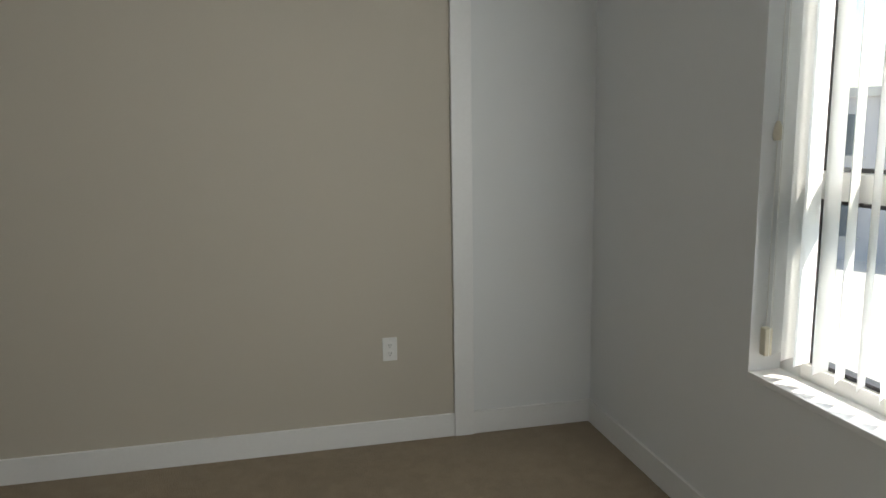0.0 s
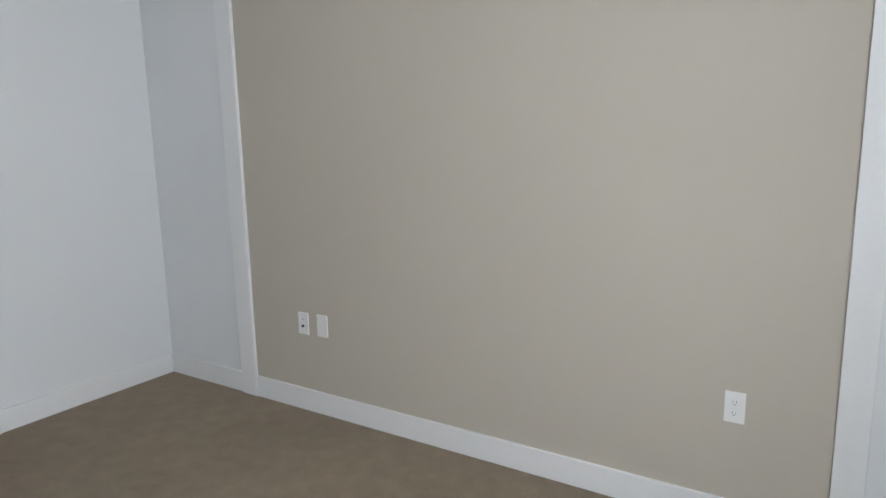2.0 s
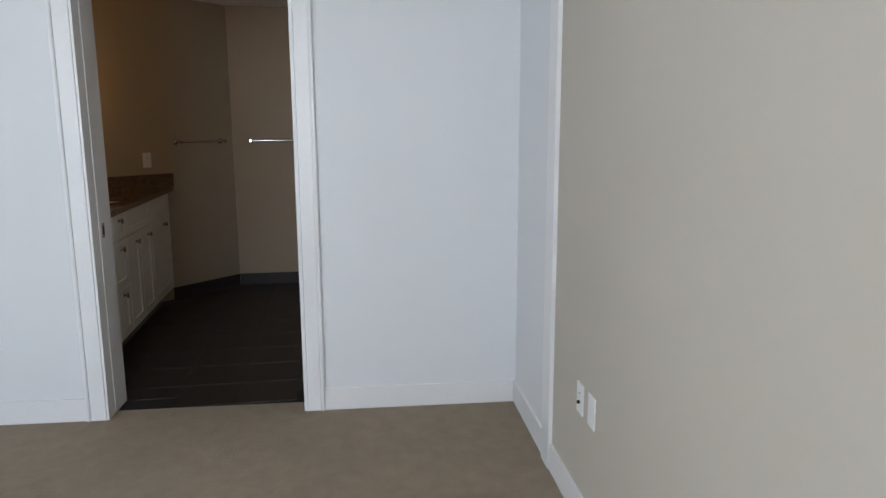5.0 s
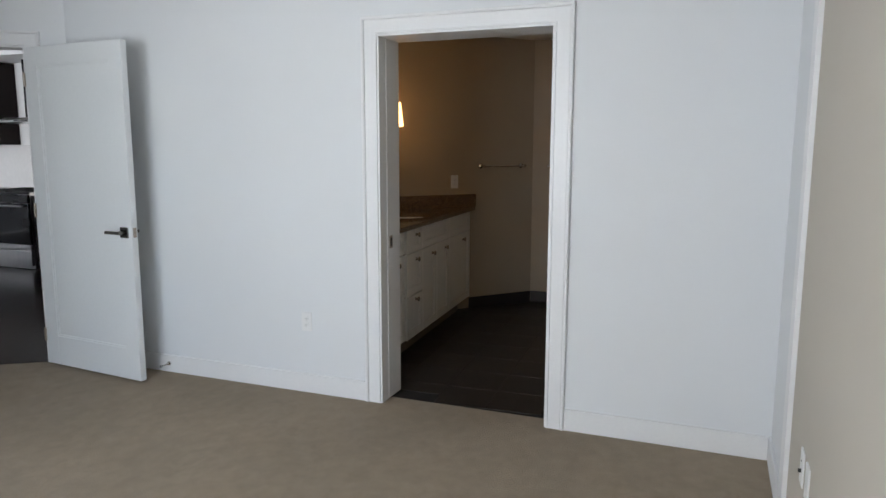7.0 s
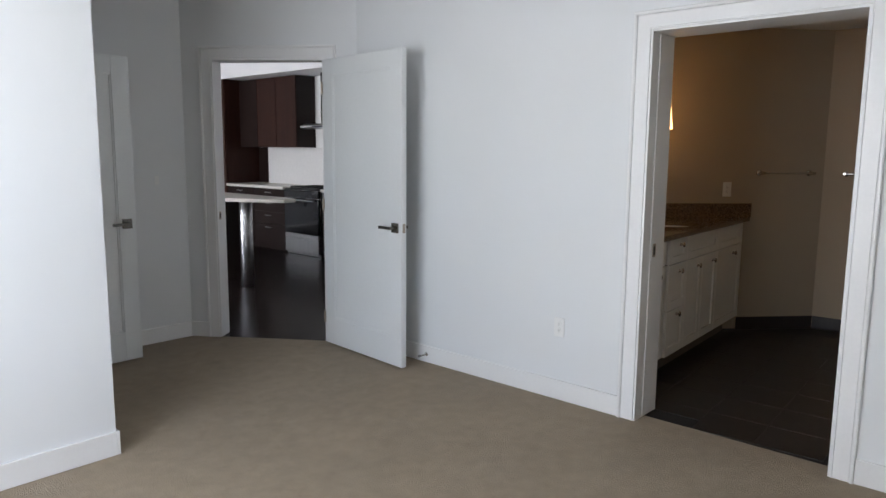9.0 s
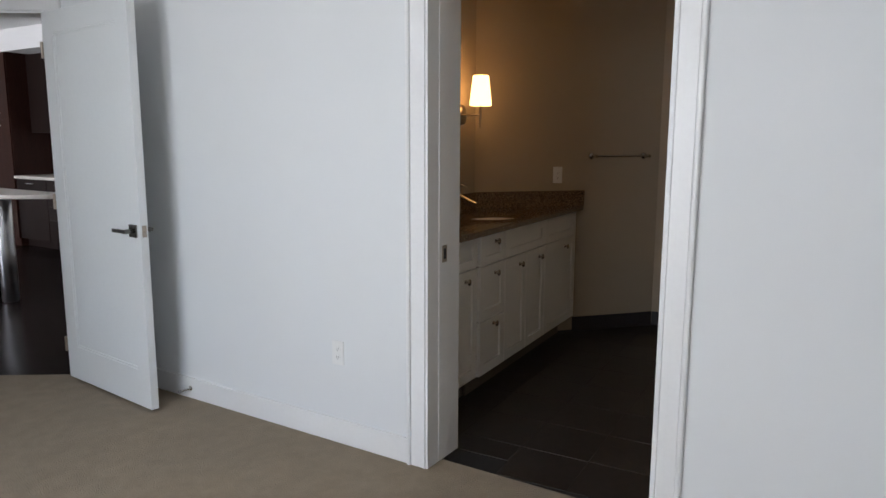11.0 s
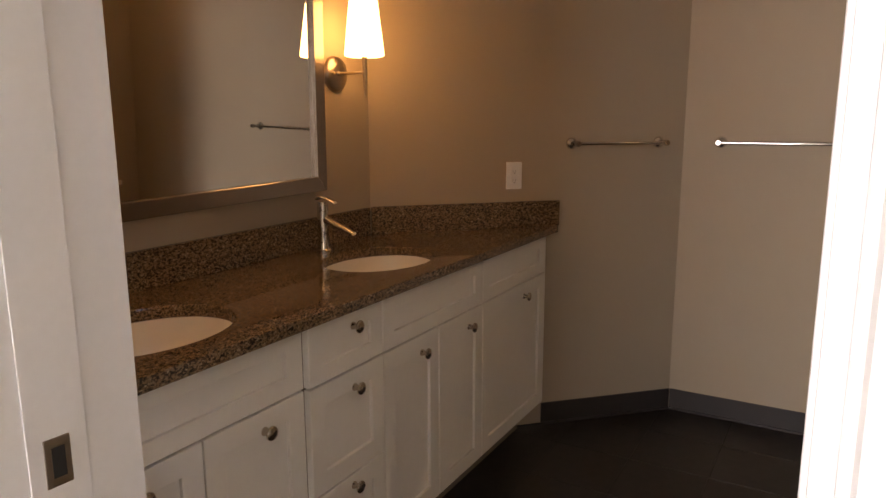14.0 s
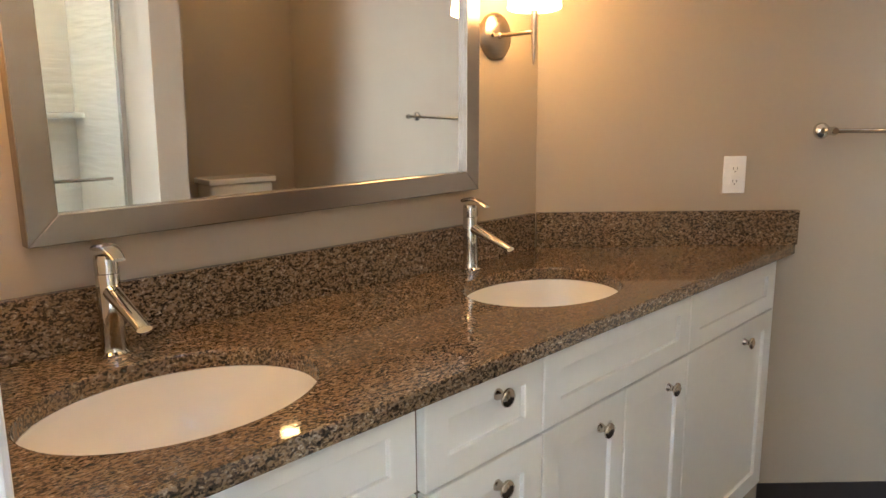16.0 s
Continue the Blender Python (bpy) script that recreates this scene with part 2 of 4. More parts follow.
CONCRETE = material("pale_concrete", (0.45, 0.44, 0.42), 0.9, spread=0.12, scale=3, bump=0.3)
STUCCO = material("grey_stucco", (0.42, 0.41, 0.43), 0.85, spread=0.08, scale=30, bump=0.3)
FAR_GLASS = material("far_window_glass", (0.08, 0.10, 0.12), 0.15, spread=0.1, scale=3)
LEAF = material("foliage", (0.06, 0.10, 0.03), 0.7, grain=(0.10, 0.14, 0.05), spread=0.3, scale=8)
BARK = material("bark", (0.10, 0.08, 0.06), 0.9, spread=0.2, scale=40, bump=0.5)


# ---- mesh helpers ----
ROUND = {"bowl", "seat", "lid", "knob", "spout", "backplate", "shade", "post", "stem", "grip", "tank", "column", "drain", "cord_weight"}


def smooth(ob, angle=20):
    if ob.name.split(".")[0] in ROUND:
        angle = 50
    for p in ob.data.polygons:
        p.use_smooth = True
    ob.data.set_sharp_from_angle(angle=radians(angle))
    return ob


def part(name, bm, mat, parent=None, label="", round_off=True):
    """One mesh object; under a thing or a part when parent is given."""
    bmesh.ops.recalc_face_normals(bm, faces=bm.faces)
    me = bpy.data.meshes.new(name)
    bm.to_mesh(me)
    bm.free()
    me.materials.append(mat)
    ob = new(name, me)
    if parent is not None:
        ob.parent = parent
    if label:
        tagged(ob, label)
    return smooth(ob) if round_off else ob


def thing(name, m, label, category, group="", kind=""):
    ob = new(name)
    ob.matrix_basis = m
    return tagged(ob, label, category, group, kind)


def add_box(bm, x0, x1, y0, y1, z0, z1, bevel=0.0, m=None):
    r = bmesh.ops.create_cube(bm, size=1)
    vs = r["verts"]
    mat = Matrix.Translation(((x0 + x1) / 2, (y0 + y1) / 2, (z0 + z1) / 2)) @ Matrix.Diagonal((abs(x1 - x0), abs(y1 - y0), abs(z1 - z0), 1))
    bmesh.ops.transform(bm, matrix=mat, verts=vs)
    if bevel:
        es = list({e for v in vs for e in v.link_edges})
        out = bmesh.ops.bevel(bm, geom=es, offset=bevel, segments=2, affect="EDGES", profile=0.5)
        vs = list({v for f in out["faces"] for v in f.verts} | {v for v in vs if v.is_valid})
    if m is not None:
        bmesh.ops.transform(bm, matrix=m, verts=[v for v in vs if v.is_valid])
    return bm


def box(x0, x1, y0, y1, z0, z1, bevel=0.0):
    return add_box(bmesh.new(), x0, x1, y0, y1, z0, z1, bevel)


def prism(points, z0, z1, bevel=0.0):
    bm = bmesh.new()
    f = bm.faces.new([bm.verts.new((x, y, z0)) for x, y in points])
    r = bmesh.ops.extrude_face_region(bm, geom=[f])
    bmesh.ops.translate(bm, vec=(0, 0, z1 - z0), verts=[g for g in r["geom"] if isinstance(g, bmesh.types.BMVert)])
    if bevel:
        bmesh.ops.bevel(bm, geom=bm.edges[:], offset=bevel, segments=2, affect="EDGES", profile=0.5)
    return bm


def lathe(profile, steps=32, m=None, bm=None, sx=1.0, sy=1.0):
    """Turns (radius, height) pairs about z."""
    bm = bm or bmesh.new()
    rings, made = [], []
    for r, z in profile:
        if r < 1e-5:
            rings.append([bm.verts.new((0, 0, z))])
        else:
            rings.append([bm.verts.new((r * sx * math.cos(2 * math.pi * i / steps), r * sy * math.sin(2 * math.pi * i / steps), z)) for i in range(steps)])
        made += rings[-1]
    for a, b in zip(rings, rings[1:]):
        for i in range(steps):
            j = (i + 1) % steps
            loop = [a[i % len(a)], a[j % len(a)], b[j % len(b)], b[i % len(b)]]
            loop = list(dict.fromkeys(loop))
            if len(loop) > 2:
                bm.faces.new(loop)
    if m is not None:
        bmesh.ops.transform(bm, matrix=m, verts=made)
    return bm


def rod(bm, p, q, r0, r1=None, steps=20):
    """A capped round bar from p to q."""
    p, q = Vector(p), Vector(q)
    r1 = r0 if r1 is None else r1
    n = (q - p).length
    m = Matrix.Translation(p) @ (q - p).to_track_quat("Z", "Y").to_matrix().to_4x4()
    e = min(r0, r1) * 0.15
    return lathe([(0, 0), (r0 - e, 0), (r0, e), (r1, n - e), (r1 - e, n), (0, n)], steps, m, bm)


def wall(name, p, q, thick, height, mat, label, holes=(), base=0.0):
    """A wall whose room face runs from p to q; its body lies to the right of that way. holes: (from, to, sill, head)."""
    p, q = Vector((*p, 0)), Vector((*q, 0))
    n = (q - p).length
    bm = bmesh.new()
    at = 0.0
    for a, b, low, high in sorted(holes):
        add_box(bm, at, a, -thick, 0, base, height)
        if low > base:
            add_box(bm, a, b, -thick, 0, base, low)
        if high < height:
            add_box(bm, a, b, -thick, 0, high, height)
        at = b
    add_box(bm, at, n, -thick, 0, base, height)
    ob = part(name, bm, mat, round_off=False)
    d = (q - p).normalized()
    ob.matrix_basis = Matrix.Translation(p) @ Matrix.Rotation(math.atan2(d.y, d.x), 4, "Z")
    return tagged(ob, label, "wall", kind="structure")


def along(p, q):
    p, q = Vector((*p, 0)), Vector((*q, 0))
    d = q - p
    return Matrix.Translation(p) @ Matrix.Rotation(math.atan2(d.y, d.x), 4, "Z"), d.length


def baseboard(p, q, mat=None, high=0.117, thick=0.014, label="white painted wooden baseboard", a=0.0, b=None):
    """A skirting board on the room side (left) of the way from p to q."""
    m, n = along(p, q)
    bm = bmesh.new()
    add_box(bm, a, n if b is None else b, 0, thick, 0, high, 0.003)
    ob = part("baseboard", bm, mat or TRIM)
    ob.matrix_basis = m
    return tagged(ob, label, "baseboard", kind="structure")


def casing(name, m, s0, s1, head, wide=0.094, label="white painted flat door casing with a raised outer bead"):
    """A mitred door casing round an opening from s0 to s1 along a wall; m puts x along the wall and y into the room."""
    root = thing(name, m, label, "door casing", kind="structure")
    profile = [(0, 0), (0, 0.016), (0.0015, 0.0175), (0.006, 0.0175), (0.0085, 0.013), (wide - 0.0205, 0.013), (wide - 0.0200, 0.008), (wide - 0.0185, 0.008), (wide - 0.0180, 0.019), (wide - 0.012, 0.023), (wide - 0.004, 0.023), (wide, 0.019), (wide, 0)]

    def sweep(low, high):
        bm = bmesh.new()
        a, b = [bm.verts.new(v) for v in low], [bm.verts.new(v) for v in high]
        n = len(a)
        for k in range(n):
            bm.faces.new((a[k], a[(k + 1) % n], b[(k + 1) % n], b[k]))
        bm.faces.new(a), bm.faces.new(b)
        return bm

    part("side_board", sweep([(s0 - u, v, 0) for u, v in profile], [(s0 - u, v, head + u) for u, v in profile]), TRIM, root)
    part("side_board", sweep([(s1 + u, v, 0) for u, v in profile], [(s1 + u, v, head + u) for u, v in profile]), TRIM, root)
    part("head_board", sweep([(s0 - u, v, head + u) for u, v in profile], [(s1 + u, v, head + u) for u, v in profile]), TRIM, root)
    return root


def jambs(name, m, s0, s1, depth, head, label, inset=0.011):
    """The lining of an opening, 12 mm boards on both sides and overhead."""
    root = thing(name, m, label, "door jamb", kind="structure")
    part("side_lining", box(s0, s0 + 0.012, -depth, inset, 0, head, 0.0015), TRIM, root)
    part("side_lining", box(s1 - 0.012, s1, -depth, inset, 0, head, 0.0015), TRIM, root)
    part("head_lining", box(s0 + 0.012, s1 - 0.012, -depth, inset, head - 0.012, head, 0.0015), TRIM, root)
    return root


# ---- bedroom: structure ----
CEIL = 2.72
HEAD = 2.09
HEAD2 = 2.13
NW, SW1, SW2 = (0, 0), (0, -4.36), (0.78, -5.46)
D0, D1 = 0.235, 1.10                       # the bedroom door's opening along the slanting wall
B0, B1 = 1.090, 2.072                      # the bathroom door's opening along the west wall
W0, W1, SILL, WHEAD = -3.30, -1.228, 0.676, 2.45

carpet = part("floor_bedroom", prism([(-0.108, -1.092), (-0.108, -2.072), (0, -2.072), (0, -4.36), (0.045, -4.43), (0.78, -5.47), (2.12, -5.47), (2.12, -3.7), (4.23, -3.7), (4.23, 0), (0, 0), (0, -1.092)], -0.12, 0.0), CARPET, round_off=False)
tagged(carpet, "beige cut-pile wall-to-wall bedroom carpet", "carpet", kind="structure")

wall("wall_west", NW, SW1, 0.235, CEIL, WHITE_WALL, "cool white painted bedroom wall with the bathroom doorway", [(B0, B1, 0, HEAD)])
wall("wall_southwest", SW1, SW2, 0.14, CEIL, WHITE_WALL, "slanting white painted wall with the bedroom doorway", [(1.348 - D1, 1.348 - D0, 0, HEAD2)])
wall("wall_south", SW2, (2.12, -5.47), 0.14, CEIL, WHITE_WALL, "short white painted wall beside the bedroom door")
wall("wall_closet_west", (2.12, -5.47), (2.12, -3.82), 0.12, CEIL, WHITE_WALL, "white painted closet wall with a doorway", [(0.36, 1.14, 0, HEAD)])
wall("wall_closet_north", (2.12, -3.70), (4.23, -3.70), 0.12, CEIL, WHITE_WALL, "white painted closet front wall")
wall("wall_east", (4.23, -3.70), (4.23, 0), 0.2, CEIL, WHITE_WALL, "white painted window wall, grey in its own shade", [(3.70 + W0, 3.70 + W1, SILL, WHEAD)])
wall("wall_north", (4.23, 0), (0, 0), 0.16, CEIL, WHITE_WALL, "white painted wall carrying the beige accent panel")
wall("wall_closet_back", (4.23, -5.47), (4.23, -3.82), 0.2, CEIL, WHITE_WALL, "plain white wall inside the closet")
wall("wall_closet_south", (2.24, -5.47), (4.23, -5.47), 0.14, CEIL, WHITE_WALL, "plain white wall inside the closet")
tagged(part("floor_closet", box(2.12, 4.23, -5.47, -3.70, -0.12, -0.001), CARPET, round_off=False), "beige carpet inside the closet", "carpet", kind="structure")
tagged(part("ceiling_bedroom", box(-0.235, 4.43, -5.61, 0.16, CEIL, CEIL + 0.15), CEILING, round_off=False), "flat white painted bedroom ceiling", "ceiling", kind="structure")

# accent panel and its trim boards
PX0, PX1 = 0.754, 3.508
tagged(part("accent_panel", box(PX0, PX1, -0.004, 0.0, 0.117, CEIL), BEIGE_WALL, round_off=False), "khaki beige painted accent panel between white boards", "wall panel", kind="structure")
for x0, x1 in ((0.64, PX0), (PX1, 3.605)):
    tagged(part("trim", box(x0, x1, -0.022, 0.0, 0, CEIL, 0.002), TRIM), "white upright trim board beside the accent panel", "trim", kind="structure")
baseboard((PX1, 0), (PX0, 0), thick=0.017)
baseboard((4.23, 0), (3.605, 0))
baseboard((0.64, 0), (0.0, 0))
baseboard(NW, SW1, a=0.014, b=B0 - 0.094)
baseboard(NW, SW1, a=B1 + 0.094, b=4.353)
baseboard(SW1, SW2, a=0.004, b=1.348 - D1 - 0.094)
baseboard(SW1, SW2, a=1.348 - D0 + 0.094, b=1.344)
baseboard(SW2, (2.12, -5.47), a=0.008, b=1.326)
baseboard((2.12, -5.47), (2.12, -3.70), a=0.0, b=0.26)
baseboard((2.12, -5.47), (2.12, -3.70), a=1.24, b=1.784)
baseboard((2.12, -3.70), (4.23, -3.70), a=0.0, b=2.096)
baseboard((4.23, -3.70), (4.23, 0), a=0.0, b=3.686)

WEST, _ = along(NW, SW1)
casing("door_casing_bathroom", WEST, B0, B1, HEAD)
jambs("door_jamb_bathroom", WEST, B0, B1, 0.246, HEAD, "white painted lining of the bathroom pocket doorway")
root = thing("door_stop_strip", WEST, "white painted stop strip on the pocket door's closing jamb", "door stop strip", kind="structure")
part("strip", box(B0 + 0.0125, B0 + 0.026, -0.240, -0.128, 0, HEAD - 0.013, 0.003), TRIM, root)
root = thing("strike_plate", WEST @ Matrix.Translation((B0 + 0.0125, -0.085, 0.94)), "dark nickel strike plate in the pocket door jamb", "strike plate")
part("plate", box(-0.0005, 0.0015, -0.012, 0.012, -0.032, 0.032, 0.0006), LEVER, root)
part("slot", box(0.001, 0.0021, -0.006, 0.006, -0.022, 0.022), DARK_SLOT, root)
casing("door_casing_bathroom_inner", pose(-0.235, 0, 0, 0, 0, 90), -B1, -B0, HEAD, label="white painted casing on the bathroom side of the doorway")
SLANT, _ = along(SW1, SW2)
casing("door_casing_bedroom", SLANT, 1.348 - D1, 1.348 - D0, HEAD2, label="white painted casing round the bedroom doorway")
jambs("door_jamb_bedroom", SLANT, 1.348 - D1, 1.348 - D0, 0.139, HEAD2, "white painted lining of the bedroom doorway")
CLOSET, _ = along((2.12, -5.47), (2.12, -3.70))
casing("door_casing_closet", CLOSET, 0.36, 1.14, HEAD, label="white painted casing round the closet doorway")
jambs("door_jamb_closet", CLOSET, 0.36, 1.14, 0.119, HEAD, "white painted lining of the closet doorway")


# ---- bedroom: doors and fittings ----
def lever(parent, x, z, side, face, turn):
    """A lever on a square rosette. face: y of the door's face; side: +1 or -1 away from it; turn: way the lever points along x."""
    root = part("handle", box(x - 0.033, x + 0.033, *sorted((face, face + side * 0.010)), z - 0.033, z + 0.033, 0.002), LEVER, parent, "satin nickel lever on a square rosette")
    bm = bmesh.new()
    rod(bm, (x, face + side * 0.008, z), (x, face + side * 0.05, z), 0.012)
    part("neck", bm, LEVER, root)
    a, b = sorted((x - turn * 0.012, x + turn * 0.115))
    part("lever", box(a, b, *sorted((face + side * 0.044, face + side * 0.058)), z - 0.010, z + 0.010, 0.004), LEVER, root)
    return root


def panel_door(name, m, wide, high, label, lever_sides=(1, -1), latch=True):
    """A one-panel door: x from the hinge along the leaf, y 0 to 0.042 through it."""
    root = thing(name, m, label, "door", kind="structure")
    t, s, bottom = 0.042, 0.115, 0.20
    part("stile", box(0, s, 0, t, 0, high, 0.0025), DOOR_WHITE, root)
    part("stile", box(wide - s, wide, 0, t, 0, high, 0.0025), DOOR_WHITE, root)
    part("top_rail", box(s - 0.001, wide - s + 0.001, 0.0004, t - 0.0004, high - s, high, 0.0025), DOOR_WHITE, root)
    part("bottom_rail", box(s - 0.001, wide - s + 0.001, 0.0004, t - 0.0004, 0, bottom, 0.0025), DOOR_WHITE, root)
    bm = box(s - 0.004, wide - s + 0.004, 0.012, t - 0.012, bottom - 0.004, high - s + 0.004)
    part("panel", bm, DOOR_WHITE, root)
    bm = bmesh.new()
    for y0, y1 in ((0.005, 0.013), (t - 0.013, t - 0.005)):
        add_box(bm, s - 0.002, s + 0.012, y0, y1, bottom, high - s, 0.003)
        add_box(bm, wide - s - 0.012, wide - s + 0.002, y0, y1, bottom, high - s, 0.003)
        add_box(bm, s, wide - s, y0, y1, bottom - 0.002, bottom + 0.012, 0.003)
        add_box(bm, s, wide - s, y0, y1, high - s - 0.012, high - s + 0.002, 0.003)
    part("panel_bead", bm, DOOR_WHITE, root)
    for side in lever_sides:
        lever(root, wide - 0.062, 0.945, side, t if side > 0 else 0.0, -1)
    if latch:
        plate = part("latch_plate", box(wide - 0.0005, wide + 0.002, 0.009, 0.033, 0.915, 0.975, 0.001), NICKEL, root, "satin nickel latch plate")
        part("latch_bolt", box(wide, wide + 0.009, 0.015, 0.027, 0.937, 0.953, 0.003), NICKEL, plate)
    for z in (0.2, high / 2, high - 0.2):
        bm = bmesh.new()
        rod(bm, (-0.006, -0.006, z - 0.045), (-0.006, -0.006, z + 0.045), 0.007)
        add_box(bm, -0.004, 0.0, -0.004, 0.034, z - 0.044, z + 0.044)
        part("hinge", bm, NICKEL, root, "satin nickel butt hinge")
    return root


ang = math.degrees(math.atan2(-3.628 + 4.521, 0.264 - 0.188))
panel_door("door_bedroom", pose(0.188, -4.521, 0.014, 0, 0, ang), 0.896, 2.098, "white one-panel bedroom door standing wide open on the carpet")
panel_door("door_closet", pose(2.098, -5.122, 0.014, 0, 0, 180), 0.765, 2.05, "white one-panel closet door standing open")

# strike plate of the bedroom door
root = thing("strike_plate", SLANT @ Matrix.Translation((1.348 - D0 - 0.013, -0.035, 0.955)), "dark bronze strike plate in the door jamb", "strike plate")
part("plate", box(-0.002, 0.0, -0.016, 0.016, -0.03, 0.03, 0.0008), NICKEL, root)
part("slot", box(-0.0035, -0.0018, -0.009, 0.009, -0.016, 0.016), DARK_SLOT, root)

# edge of the pocket door with its finger pull
root = thing("pocket_door", WEST @ Matrix.Translation((B1 - 0.017, -0.135, 0.0)), "white pocket door slid into the wall, its edge showing", "door")
part("door_edge", box(0.0, 0.004, -0.022, 0.064, 0.012, HEAD - 0.02, 0.001), TRIM, root)
root2 = part("pull_plate", box(-0.0025, 0.0005, 0.005, 0.043, 0.902, 0.976, 0.001), NICKEL, root, "satin nickel edge pull")
part("pull_slot", box(-0.0035, -0.0022, 0.014, 0.033, 0.916, 0.962), DARK_SLOT, root2)


def spring_stop(m):
    root = thing("door_stop", m, "chrome spring door stop on the baseboard", "door stop")
    bm = bmesh.new()
    rod(bm, (0, 0, 0), (0, 0.008, 0), 0.014)
    part("base", bm, CHROME, root)
    bm = bmesh.new()
    for k in range(14):
        y = 0.008 + k * 0.0042
        rod(bm, (0, y, 0), (0, y + 0.003, 0), 0.0072 - k * 0.00008, steps=14)
    rod(bm, (0, 0.006, 0), (0, 0.07, 0), 0.0045)
    part("spring", bm, CHROME, root)
    bm = bmesh.new()
    rod(bm, (0, 0.066, 0), (0, 0.082, 0), 0.009)
    part("tip", bm, RUBBER, root, "grey rubber tip")


spring_stop(WEST @ Matrix.Translation((3.63, 0.013, 0.06)))


def wall_plate(m, label, category, style="duplex", wide=0.07, high=0.115):
    """A switch or outlet plate; x along the wall, y out of it, z up from its middle."""
    root = thing("wall_plate", m, label, category)
    bm = bmesh.new()
    w, h = wide / 2, high / 2
    add_box(bm, -w, w, 0, 0.006, -h, h, 0.0025)
    part("plate", bm, PLASTIC, root)
    if style == "duplex":
        for z in (-0.02, 0.02):
            bm = lathe([(0, 0), (0.0165, 0), (0.0165, 0.0022), (0.0155, 0.003), (0, 0.003)], 24, Matrix.Translation((0, 0.0055, z)) @ pose(0, 0, 0, -90))
            socket = part("socket", bm, PLASTIC, root)
            for x, s in ((-0.006, 0.0045), (0.006, 0.0035)):
                part("slot", box(x - 0.0009, x + 0.0009, 0.0082, 0.0088, z + 0.001 - s, z + 0.004 + s * 0.6), DARK_SLOT, socket)
            part("ground_hole", rod(bmesh.new(), (0, 0.008, z - 0.0085), (0, 0.0088, z - 0.0085), 0.0024, steps=10), DARK_SLOT, socket)
        bm = bmesh.new()
        rod(bm, (0, 0.0055, 0), (0, 0.0072, 0), 0.003, steps=12)
        part("screw", bm, PLASTIC, root)
    elif style == "cable":
        bm = bmesh.new()
        rod(bm, (0, 0.005, -0.012), (0, 0.015, -0.012), 0.0062, steps=12)
        part("jack", bm, BLACK_IRON, root)
        bm = bmesh.new()
        rod(bm, (0, 0.0055, 0.022), (0, 0.0072, 0.022), 0.003, steps=12)
        part("screw", bm, DARK_SLOT, root)
    elif style == "blank":
        for z in (-0.03, 0.03):
            bm = bmesh.new()
            rod(bm, (0, 0.0055, z), (0, 0.0072, z), 0.003, steps=12)
            part("screw", bm, PLASTIC, root)
    elif style == "toggle":
        part("rocker", box(-0.0165, 0.0165, 0.0055, 0.0095, -0.033, 0.033, 0.0015), PLASTIC, root)
    elif style == "decora":
        face = part("socket", box(-0.0168, 0.0168, 0.0055, 0.009, -0.034, 0.034, 0.0015), PLASTIC, root)
        for z in (-0.021, 0.019):
            for x in (-0.006, 0.006):
                part("slot", box(x - 0.0009, x + 0.0009, 0.0088, 0.0094, z - 0.003, z + 0.0045), DARK_SLOT, face)
            part("ground_hole", rod(bmesh.new(), (0, 0.0087, z - 0.0085), (0, 0.0094, z - 0.0085), 0.0022, steps=10), DARK_SLOT, face)
        part("test_buttons", box(-0.006, 0.006, 0.0085, 0.0105, -0.0045, 0.0045, 0.0006), PLASTIC, face)
    return root


NORTH = pose(0, -0.004, 0, 0, 0, 180)
wall_plate(NORTH @ Matrix.Translation((-1.126, 0, 0.469)), "white cable outlet plate low on the accent wall", "wall plate", "cable")
wall_plate(NORTH @ Matrix.Translation((-1.254, 0, 0.473)), "white blank plate low on the accent wall", "wall plate", "blank")
wall_plate(NORTH @ Matrix.Translation((-3.196, 0, 0.47)), "white duplex power outlet low on the accent wall", "power outlet")
wall_plate(WEST @ Matrix.Translation((2.566, 0, 0.44)), "white duplex power outlet low on the white wall", "power outlet")
wall_plate(pose(1.01, -5.47, 1.23), "white light switch beside the bedroom door", "light switch", "toggle")

# ---- bedroom: window, blind, and what lies outside ----
root = thing("window_1", pose(4.23, 0, 0), "white vinyl bedroom window with a middle rail", "window", kind="structure")
for nm, d in (("window_sill", (-0.004, 0.2, W0 + 0.001, W1 - 0.001, SILL - 0.02, SILL + 0.003)),):
    part(nm, box(*d, 0.003), TRIM, root)
for y0, y1, z0, z1 in ((W0, W0 + 0.05, SILL, WHEAD), (W1 - 0.095, W1, SILL, WHEAD), (W0 + 0.05, W1 - 0.095, SILL + 0.003, SILL + 0.055), (W0 + 0.05, W1 - 0.095, WHEAD - 0.05, WHEAD),
                       (W0 + 0.05, W1 - 0.095, 1.262, 1.345), (-2.31, -2.25, SILL + 0.055, 1.262), (-2.31, -2.25, 1.345, WHEAD - 0.05)):
    part("window_frame", box(0.12, 0.19, y0 + 0.001, y1 - 0.001, z0, z1 - 0.001, 0.003), VINYL, root)
